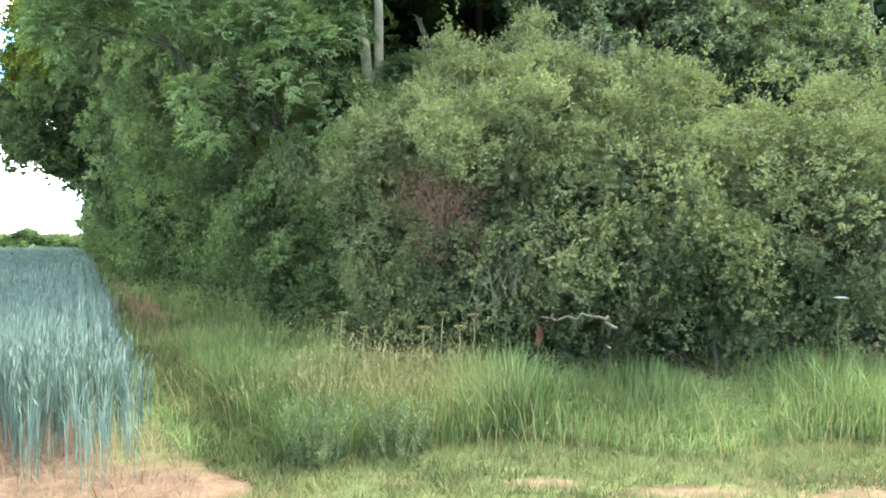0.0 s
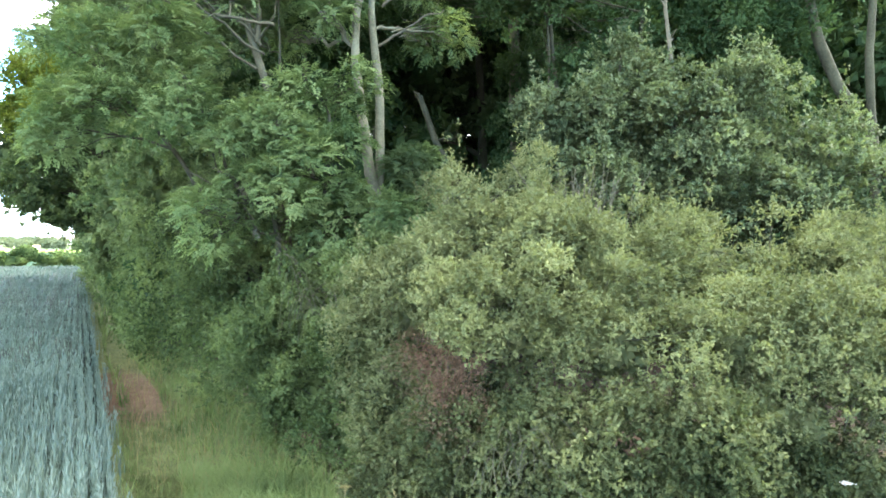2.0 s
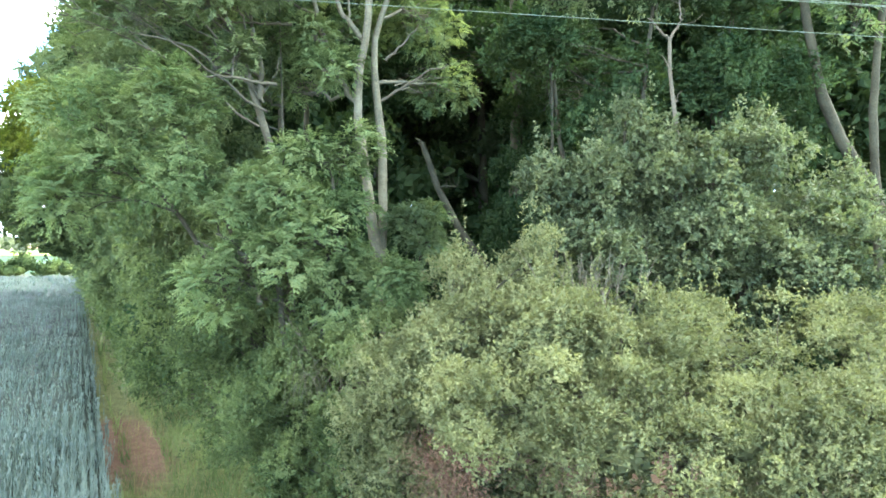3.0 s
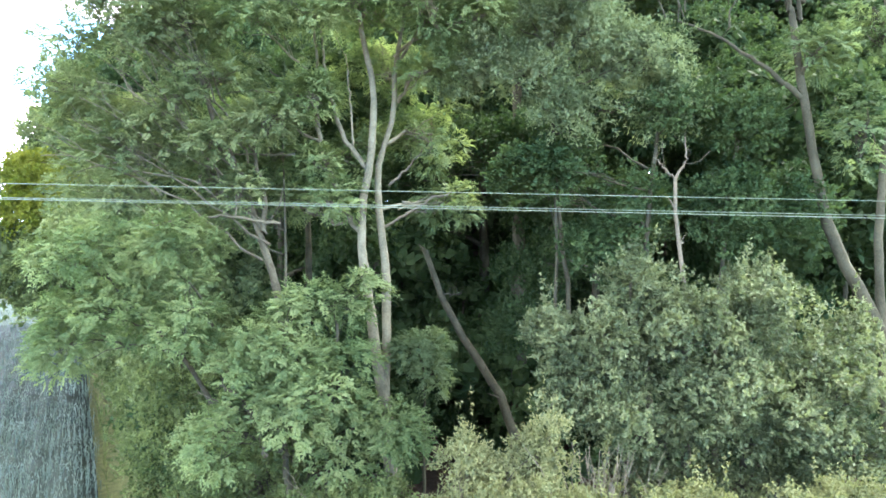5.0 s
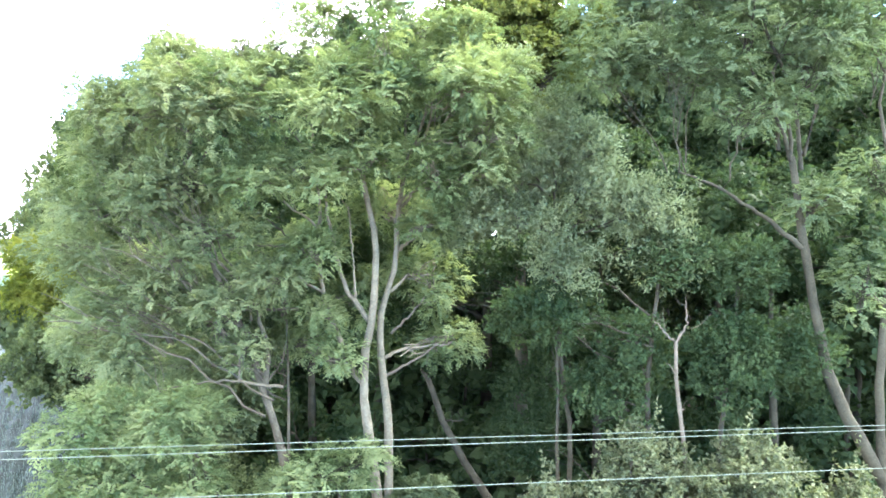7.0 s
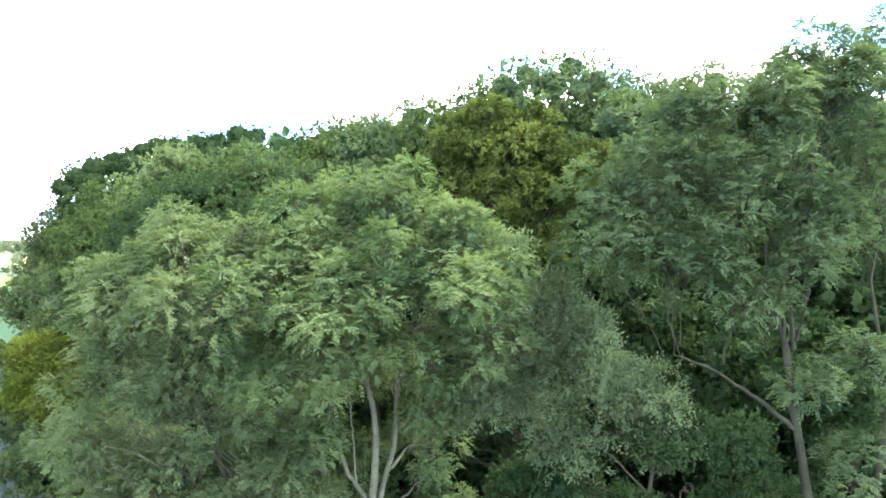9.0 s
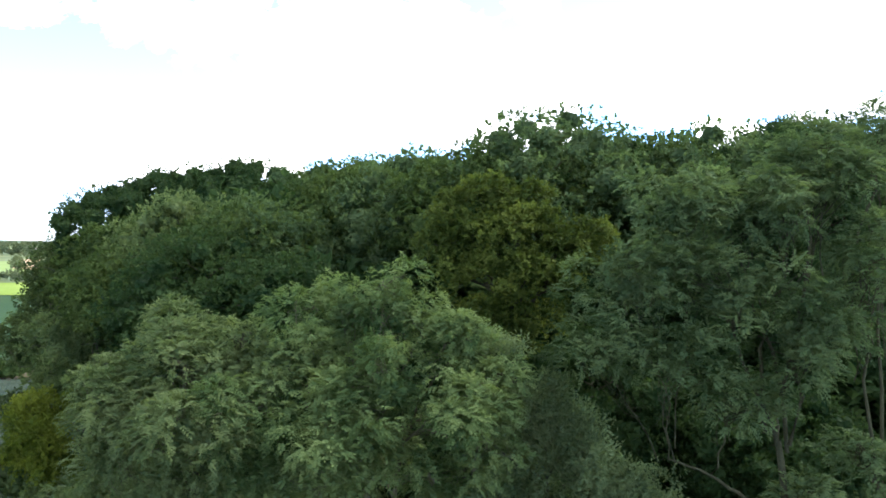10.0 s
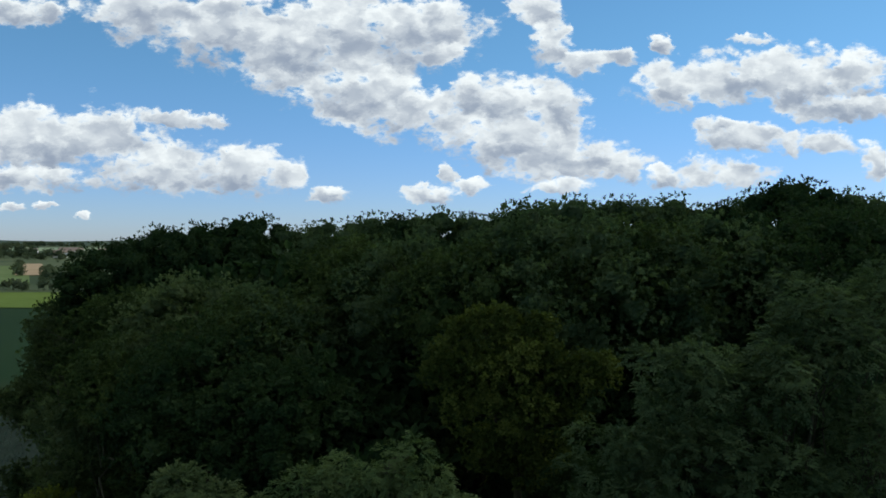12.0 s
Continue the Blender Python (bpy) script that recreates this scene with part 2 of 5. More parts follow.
def tubes(paths, sides=6):
    """Tapered tubes: each path is (points, radii). Returns corners and faces."""
    V, Q, base = [], [], 0
    ang = np.arange(sides) * 2 * math.pi / sides
    for pts, rad in paths:
        pts, rad = np.asarray(pts, float), np.asarray(rad, float)
        d = unit(np.gradient(pts, axis=0))
        ref = np.where(np.abs(d[:, 2:3]) > 0.9, np.array([[1.0, 0, 0]]), np.array([[0, 0, 1.0]]))
        a = unit(np.cross(d, ref))
        b = np.cross(d, a)
        ring = pts[:, None] + rad[:, None, None] * (np.cos(ang)[None, :, None] * a[:, None] + np.sin(ang)[None, :, None] * b[:, None])
        V.append(ring.reshape(-1, 3))
        i = np.arange(len(pts) - 1)[:, None] * sides + base
        j = np.arange(sides)[None]
        k = (j + 1) % sides
        Q.append(np.stack([i + j, i + k, i + sides + k, i + sides + j], -1).reshape(-1, 4))
        base += len(pts) * sides
    return np.concatenate(V), np.concatenate(Q)


def bend(a, b, rng, n=6, wobble=0.08, sag=0.0):
    """A crooked way from a to b."""
    a, b = np.asarray(a, float), np.asarray(b, float)
    s = np.linspace(0, 1, n)[:, None]
    size = np.linalg.norm(b - a)
    off = np.cumsum(rng.normal(0, wobble * size / n ** 0.5, (n, 3)), 0)
    off -= s * off[-1]
    p = a + (b - a) * s + off
    p[:, 2] += sag * size * (s[:, 0] * (1 - s[:, 0])) * 4
    return p


def smooth_path(pts, n=14):
    """Points along a rounded line through the given ones."""
    pts = np.asarray(pts, float)
    s = np.concatenate([[0], np.cumsum(np.linalg.norm(np.diff(pts, axis=0), axis=1))])
    u = np.linspace(0, s[-1], n)
    out = np.stack([np.interp(u, s, pts[:, i]) for i in range(3)], 1)
    mid = out.copy()
    mid[1:-1] = 0.25 * out[:-2] + 0.5 * out[1:-1] + 0.25 * out[2:]
    return mid


def leaves(base, way, face, length, width, fold=0.25):
    """Leaves as folded kites: base point, direction, upward side, sizes."""
    n = len(base)
    way = unit(way)
    side = unit(np.cross(way, face))
    up = np.cross(side, way)
    length, width = np.broadcast_to(length, (n,))[:, None], np.broadcast_to(width, (n,))[:, None]
    v = np.empty((n, 4, 3), dtype=np.float32)
    v[:, 0] = base
    v[:, 1] = base + way * length * 0.45 + side * width * 0.5 + up * width * fold
    v[:, 2] = base + way * length
    v[:, 3] = base + way * length * 0.45 - side * width * 0.5 + up * width * fold
    return v.reshape(-1, 3), np.arange(n * 4).reshape(-1, 4)


def sphere_dirs(n, rng, droop=0.45):
    d = unit(rng.normal(0, 1, (n * 2, 3)))
    keep = (d[:, 2] > -0.25) | (rng.random(len(d)) < droop)
    return d[keep][:n]


def lumpy(p, seed):
    """Uneven swelling, about -1 to 1."""
    a = 1.7 * p + seed
    return 0.5 * (np.sin(a[:, 0] * 1.9 + 1.3 * np.sin(a[:, 1] * 1.3)) + np.sin(a[:, 1] * 2.3 + 1.1 * np.sin(a[:, 2] * 1.7)) * np.sin(a[:, 2] * 2.1 + a[:, 0]))


def crown(lobes, rng, quads=20000, leaf=(0.08, 0.04), clump=0.4, spray=0.28, per=9, pinnate=False, rough=0.3, droop=0.35, shoots=0, flat=0.75, upright=0.15, loose=0.3, shell=False, full=1.5):
    """Leaves in sprays on clumps, the clumps on rounded lobes (x, y, z, rx, ry, rz). Returns corners, faces and, lobe by lobe, the clumps' places."""
    L, Wd = leaf
    C, N, R, owner = [], [], [], []
    box = np.array(lobes, float)
    for k, (x, y, z, rx, ry, rz) in enumerate(lobes):
        c, r = np.array([x, y, z]), np.array([rx, ry, rz])
        area = 4 * math.pi * (((rx * ry) ** 1.6 + (rx * rz) ** 1.6 + (ry * rz) ** 1.6) / 3) ** (1 / 1.6)
        n = max(5, int(full * area / (math.pi * clump * clump)))
        d = sphere_dirs(n, rng, droop)
        rad = 0.98 - 0.42 * rng.random(len(d)) ** 1.8 + rough * 0.4 * lumpy(d * 1.6, x * 3.1 + z) + 0.5 * rough * rng.normal(0, 0.35, len(d))
        if shell:
            rad = 0.97 - 0.16 * rng.random(len(d)) + rough * 0.22 * lumpy(d * 1.6, x * 3.1 + z)
        p = c + d * np.maximum(r - 0.45 * clump, 0.25 * r) * rad[:, None]
        inside = np.zeros(len(p), bool)
        for h in range(len(lobes)):
            if h != k:
                inside |= (((p - box[h, :3]) / (box[h, 3:] * 0.66)) ** 2).sum(1) < 1
        p, d = p[~inside], d[~inside]
        if not len(p):
            p, d = c[None] + np.array([[0, 0, rz * 0.5]]), np.array([[0, 0, 1.0]])
        C.append(p)
        N.append(unit(d / r))
        R.append(clump * rng.uniform(0.6, 1.3, len(p)))
        owner.append(len(p))
    tips = C
    C, N, R = np.concatenate(C), np.concatenate(N), np.concatenate(R)
    each = 9 if pinnate else per
    total = max(quads // each, len(C))
    share = R * R / (R * R).sum()
    idx = rng.choice(len(C), total, p=share)
    d = unit(rng.normal(0, 1, (total, 3)) + N[idx] * 0.55 + np.array([0, 0, 0.5]))
    p = C[idx] + d * R[idx][:, None] * np.array([1, 1, flat]) * (1 - 0.5 * rng.random((total, 1)) ** 2)
    outw, n = d, total
    V, Q, base = [], [], 0
    if pinnate:
        way = unit(outw * np.array([1, 1, 0.5]) + rng.normal(0, 0.4, (n, 3)) + np.array([0, 0, 0.12]))
        size = spray * rng.uniform(0.7, 1.25, n)
        up = unit(np.array([0, 0, 0.8]) + outw * 0.9 + rng.normal(0, 0.2, (n, 3)))
        side = unit(np.cross(way, up))
        for k in range(4):
            s = 0.2 + 0.22 * k
            b = p + way * (size * s)[:, None] - np.array([0, 0, 0.22]) * (size * s * s)[:, None]
            for sg in (-1, 1):
                w = unit(way * 0.6 + side * sg + np.array([0, 0, -0.25]) + rng.normal(0, 0.12, (n, 3)))
                v, q = leaves(b, w, up, L * rng.uniform(0.75, 1.15, n), Wd)
                V.append(v)
                Q.append(q + base)
                base += len(v)
        b = p + way * size[:, None] - np.array([0, 0, 0.35]) * size[:, None]
        v, q = leaves(b, unit(way + np.array([0, 0, -0.5])), up, L, Wd)
        V.append(v)
        Q.append(q + base)
    else:
        way = unit(outw * 0.8 + rng.normal(0, 0.5, (n, 3)) + np.array([0, 0, upright]))
        m = n * per
        s = np.repeat(rng.uniform(0.8, 1.2, n) * spray, per) * rng.random(m)
        b = np.repeat(p, per, 0) + np.repeat(way, per, 0) * s[:, None] + rng.normal(0, spray * 0.13, (m, 3))
        if shoots:
            ns = shoots * len(lobes)
            pick = np.argsort(-(C[:, 2] + rng.normal(0, 0.8, len(C))))[:ns]
            h = rng.uniform(0.3, 0.9, len(pick))
            per_s = 34
            u = rng.random((len(pick), per_s, 1))
            lean = rng.normal(0, 0.16, (len(pick), 1, 3)) + np.array([0, 0, 1.0])
            bs = (C[pick][:, None] + np.array([0, 0, 1.0]) * (R[pick] * 0.5)[:, None, None] + lean * u * h[:, None, None] + rng.normal(0, 0.025, (len(pick), per_s, 3))).reshape(-1, 3)
            k0 = len(bs)
            b[:k0] = bs[:m]
        lw = unit(np.repeat(way, per, 0) * 0.6 + rng.normal(0, 0.65, (m, 3)))
        up = unit(np.array([0, 0, 0.6]) + np.repeat(outw, per, 0) * 1.1 + rng.normal(0, loose, (m, 3)))
        v, q = leaves(b, lw, up, L * rng.uniform(0.7, 1.25, m), Wd * rng.uniform(0.75, 1.2, m))
        V.append(v)
        Q.append(q)
    return np.concatenate(V), np.concatenate(Q), tips


def ball(n=3):
    """A sphere of six bulged square grids: directions and faces."""
    s = np.tan(np.linspace(-1, 1, n + 1) * math.pi / 4)
    A, B = np.meshgrid(s, s)
    one = np.ones_like(A)
    V, Q = [], []
    for k, grid in enumerate(((A, B, one), (B, A, -one), (one, A, B), (-one, B, A), (B, one, A), (A, -one, B))):
        i = (np.arange(n)[:, None] * (n + 1) + np.arange(n)[None]).ravel() + k * (n + 1) ** 2
        V.append(unit(np.stack(grid, -1).reshape(-1, 3)))
        Q.append(np.stack([i, i + 1, i + n + 2, i + n + 1], -1))
    V, Q = np.round(np.concatenate(V), 5), np.concatenate(Q)
    V, back = np.unique(V, axis=0, return_inverse=True)
    return V, back.ravel()[Q]


def cores(lobes, fill, seed, n=4):
    """The leafy inside of a crown, lobe by lobe: overlapping flakes of foliage, each tilted its own way."""
    r = np.random.default_rng(int(seed) + 500)
    V = []
    for i, l in enumerate(lobes):
        D, F = ball(int(min(12, max(2, round(n * max(l[3:]))))))
        c = (D * (fill * (1 + 0.16 * lumpy(D * 2.0, seed + i * 1.7)))[:, None])[F]
        m = c.mean(1, keepdims=True)
        V.append(((m + (c - m) * 1.3) * (1 + 0.13 * r.normal(0, 1, (len(F), 4, 1))) * np.array(l[3:]) + np.array(l[:3])).reshape(-1, 3))
    V = np.concatenate(V)
    return V, np.arange(len(V)).reshape(-1, 4)


def woody(name, label, category, lobes, stems, leaf_mat, bark, seed, group="", limb_r=0.05, twig_n=9, core=0.0, core_lobes=None, core_n=4, limb_step=1, boughs=(), **kw):
    """A tree or shrub: stems (points, foot and top radius), a limb into each lobe, twigs through the lobe, and its crown of leaves."""
    rng = np.random.default_rng(seed)
    foot = np.array(stems[0][0][0], float)
    thing = tagged(new(name), label, category, group)
    thing.location = foot
    paths = []
    for pts, r0, r1 in stems:
        p = smooth_path(pts, 26)
        p[1:-1] += rng.normal(0, 0.012, p[1:-1].shape)
        r = np.linspace(r0, r1, len(p)) * rng.uniform(0.93, 1.07, len(p))
        if abs(p[0][2] - foot[2]) < 0.4:
            r[0] *= 1.35
        paths.append(np.concatenate([p, r[:, None]], 1))
        part("trunk", mesh_from("trunk", *tubes([(p - foot, r)], 9), bark), thing)
    for a, b, r0 in boughs:
        p = bend(a, b, rng, 12, 0.07, 0.05)
        fork = [(p - foot, np.linspace(r0, r0 * 0.3, 12))]
        for j in (5, 7, 9):
            e = p[j] + 0.35 * (p[11] - p[j - 4]) + rng.normal(0, 0.28, 3) + np.array([0, 0, 0.15])
            fork.append((bend(p[j], e, rng, 6, 0.1) - foot, np.linspace(r0 * 0.45, 0.004, 6)))
        part("bough", mesh_from("bough", *tubes(fork, 6), bark), thing)
    V, Q, tips = crown(lobes, rng, **kw)
    every = np.concatenate(paths)
    twigs = []
    for lobe, tp in list(zip(lobes, tips))[::limb_step]:
        c = np.array(lobe[:3])
        low = every[every[:, 2] < c[2] - 0.2 * lobe[5]]
        if not len(low):
            low = every
        cost = np.linalg.norm((low[:, :3] - c) * np.array([1, 1, 0.55]), axis=1)
        a = low[np.argmin(cost)]
        limb = bend(a[:3], c, rng, 8, 0.10, 0.06)
        r0 = min(limb_r * (0.7 + 0.5 * min(lobe[3], 1.2)), 0.75 * a[3])
        part("limb", mesh_from("limb", *tubes([(limb - foot, np.linspace(r0, r0 * 0.35, 8))], 6), bark), thing)
        for k in range(twig_n):
            b = tp[rng.integers(len(tp))]
            s = limb[rng.integers(3, 8)]
            tw = bend(s, b, rng, 6, 0.12, 0.03)
            twigs.append((tw - foot, np.linspace(r0 * 0.35, 0.004, 6)))
            for h in range(2):
                e = tp[rng.integers(len(tp))]
                if np.linalg.norm(e - tw[3]) < 1.1 * max(lobe[3:]):
                    twigs.append((bend(tw[3], e, rng, 5, 0.12) - foot, np.linspace(r0 * 0.2, 0.003, 5)))
    if twigs:
        part("branchwork", mesh_from("branchwork", *tubes(twigs, 4), bark), thing)["kind"] = "stuff"
    if core:
        v, q = cores(lobes[:core_lobes], core, seed, core_n)
        part("inner_foliage", mesh_from("inner_foliage", v - foot, q, leaf_mat, False), thing)["kind"] = "stuff"
    part("crown", mesh_from("crown", V - foot, Q, leaf_mat, False), thing)["kind"] = "stuff"
    return thing


# ---------------- ground ----------------
def ground_z(x, y):
    """Level over the field, a little higher along the wood."""
    s = np.clip((np.asarray(y, float) - 6) / 14, 0, 1)
    return 0.3 * s * s * (3 - 2 * s)


def edge_x(y):
    """The edge of the wheat."""
    return -2.12 - 0.511 * (np.asarray(y, float) - 5.18)


def hedge_x(y):
    """The foot of the hedge."""
    return np.interp(y, (0, 12.35, 16.8, 19.5, 24.6, 84.6), (4.7, -3.3, -6.2, -8.0, -10.7, -41.9))


def ground_material():
    m, t = material("ground")
    c = t.nodes.new("ShaderNodeTexCoord")
    sep = t.nodes.new("ShaderNodeSeparateXYZ")
    t.links.new(c.outputs["Object"], sep.inputs[0])
    x, y = sep.outputs[0], sep.outputs[1]
    broad, mid, fine = noise_of(t, 0.9, 4.0), noise_of(t, 5.0, 5.0, 0.65), noise_of(t, 38.0, 5.0, 0.7)
    soil = mix_colour(t, ramp(t, mid, 0.3, 0.7), (0.095, 0.06, 0.036), (0.18, 0.126, 0.082))
    soil = mix_colour(t, ramp(t, fine, 0.35, 0.65, 0.0, 0.8), soil, (0.075, 0.052, 0.032))
    turf = mix_colour(t, ramp(t, mid, 0.3, 0.7), (0.055, 0.078, 0.026), (0.115, 0.14, 0.052))
    turf = mix_colour(t, ramp(t, fine, 0.45, 0.75, 0.0, 0.55), turf, (0.19, 0.165, 0.09))
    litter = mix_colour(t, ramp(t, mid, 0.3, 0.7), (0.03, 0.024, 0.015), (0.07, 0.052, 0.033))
    edge = math_node(t, "ADD", x, math_node(t, "MULTIPLY_ADD", y, 0.511, -2.65 + 2.12))      # metres right of the wheat's edge
    bare = ramp(t, math_node(t, "ADD", edge, math_node(t, "MULTIPLY", broad, -1.0)), -1.15, -0.7, 1.0, 0.0)
    near = ramp(t, math_node(t, "ADD", y, math_node(t, "MULTIPLY", broad, -1.2)), 4.7, 5.5, 1.0, 0.0)
    left = ramp(t, math_node(t, "ADD", x, math_node(t, "MULTIPLY", broad, 1.4)), -1.2, 0.2, 1.0, 0.0)
    worn = math_node(t, "MULTIPLY", near, left)
    spots = math_node(t, "MULTIPLY", ramp(t, broad, 0.5, 0.58), ramp(t, y, 4.4, 6.2, 1.0, 0.0))
    bare = math_node(t, "MAXIMUM", math_node(t, "MAXIMUM", bare, worn), spots)
    for cx, cy, rx, ry in ((0.75, 5.2, 0.3, 0.12), (1.75, 5.0, 0.5, 0.16), (0.15, 4.75, 0.4, 0.12), (2.9, 4.9, 0.5, 0.15)):
        ex, ey = math_node(t, "MULTIPLY_ADD", x, 1 / rx, -cx / rx), math_node(t, "MULTIPLY_ADD", y, 1 / ry, -cy / ry)
        r2 = math_node(t, "ADD", math_node(t, "ADD", math_node(t, "MULTIPLY", ex, ex), math_node(t, "MULTIPLY", ey, ey)), math_node(t, "MULTIPLY_ADD", mid, 2.0, -1.0))
        bare = math_node(t, "MAXIMUM", bare, ramp(t, r2, 0.3, 1.6, 0.85, 0.0))
    px = math_node(t, "MULTIPLY_ADD", edge, 0.9, -0.45)
    py = math_node(t, "MULTIPLY_ADD", y, 0.33, -5.4)
    trod = math_node(t, "ADD", math_node(t, "MULTIPLY", px, px), math_node(t, "MULTIPLY", py, py))
    bare = math_node(t, "MAXIMUM", bare, ramp(t, math_node(t, "ADD", trod, math_node(t, "MULTIPLY_ADD", mid, 1.2, -0.6)), 0.4, 1.1, 1.0, 0.0))
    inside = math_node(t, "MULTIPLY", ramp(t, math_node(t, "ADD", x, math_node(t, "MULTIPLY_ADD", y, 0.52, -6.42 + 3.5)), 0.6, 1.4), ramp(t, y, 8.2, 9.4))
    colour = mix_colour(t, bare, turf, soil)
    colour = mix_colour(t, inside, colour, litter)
    far = ramp(t, noise_of(t, 0.004, 3.0), 0.42, 0.58)
    # Cloud shadow on the nearer fields is put into this dark green.
    distance = mix_colour(t, far, (0.018, 0.05, 0.016), (0.028, 0.062, 0.02))
    # Farther land is lightened: the sunlight there is put into the colour.
    distance = mix_colour(t, ramp(t, y, 288.0, 296.0), distance, mix_colour(t, far, (0.07, 0.105, 0.05), (0.13, 0.165, 0.08)))
    colour = mix_colour(t, ramp(t, y, 75.0, 110.0), colour, distance)
    p = t.nodes.new("ShaderNodeBsdfPrincipled")
    p.inputs["Roughness"].default_value = 0.95
    p.inputs["Specular IOR Level"].default_value = 0.1
    t.links.new(colour, p.inputs["Base Color"])
    bp = t.nodes.new("ShaderNodeBump")
    bp.inputs["Strength"].default_value, bp.inputs["Distance"].default_value = 0.8, 0.04
    t.links.new(math_node(t, "ADD", mid, math_node(t, "MULTIPLY", fine, 0.4)), bp.inputs["Height"])
    t.links.new(bp.outputs[0], p.inputs["Normal"])
    finish(t, p.outputs[0])
    return m


def sheet(xs, ys, height):
    X, Y = np.meshgrid(xs, ys)
    V = np.stack([X, Y, height(X, Y)], -1).reshape(-1, 3)
    n, m = len(xs), len(ys)
    i = (np.arange(m - 1)[:, None] * n + np.arange(n - 1)[None]).ravel()
    return V, np.stack([i, i + 1, i + n + 1, i + n], -1)


def clods(X, Y):
    z = ground_z(X, Y)
    near = np.clip((30 - np.hypot(X, Y)) / 20, 0, 1)
    return z + near * 0.008 * (np.sin(X * 5.1 + 2 * np.sin(Y * 3.3)) + np.sin(Y * 6.7 + 2 * np.sin(X * 4.1)))


fine_x, fine_y = np.arange(-12, 12.01, 0.12), np.arange(2, 26.01, 0.12)
gx = np.concatenate([[-4600, -2500, -1200, -600, -300, -150, -80, -50, -35, -25, -18], fine_x, [18, 30, 60, 120, 300, 800, 2000, 4600]])
gy = np.concatenate([[-4600, -1500, -400, -100, -30, -10, -3], fine_y, [30, 40, 55, 75, 110, 200, 400, 800, 1500, 2500, 4700]])
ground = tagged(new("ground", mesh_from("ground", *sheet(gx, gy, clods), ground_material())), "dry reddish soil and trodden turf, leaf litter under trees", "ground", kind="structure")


# ---------------- the ash stand ----------------
def foot_of(path, dx=0.0, dy=0.0):
    """The path with a foot on the ground added below its first point."""
    x, y, _ = path[0]
    return [(x + dx, y + dy, float(ground_z(x + dx, y + dy)) - 0.05), *path]


ASH_KW = dict(leaf=(0.09, 0.044), clump=0.45, spray=0.21, pinnate=True, rough=0.7, limb_r=0.05, full=0.72)
trunk_a = [(-1.35, 15.38, 3.94), (-1.68, 15.38, 5.77), (-1.84, 15.28, 7.00), (-1.93, 15.28, 7.71), (-1.92, 15.23, 8.39), (-1.86, 15.23, 8.85), (-1.63, 15.23, 9.38), (-1.73, 15.23, 9.80), (-1.63, 15.28, 10.60), (-1.66, 15.33, 11.28), (-1.98, 15.38, 12.20)] + [(-1.95, 15.48, 13.30)]
trunk_a2 = [(-1.45, 15.48, 4.77), (-1.37, 15.58, 5.97), (-1.43, 15.58, 7.20), (-1.55, 15.58, 8.43), (-1.63, 15.58, 9.05), (-1.59, 15.58, 9.61), (-1.24, 15.68, 10.32), (-1.28, 15.78, 11.27), (-1.01, 15.98, 12.81)]
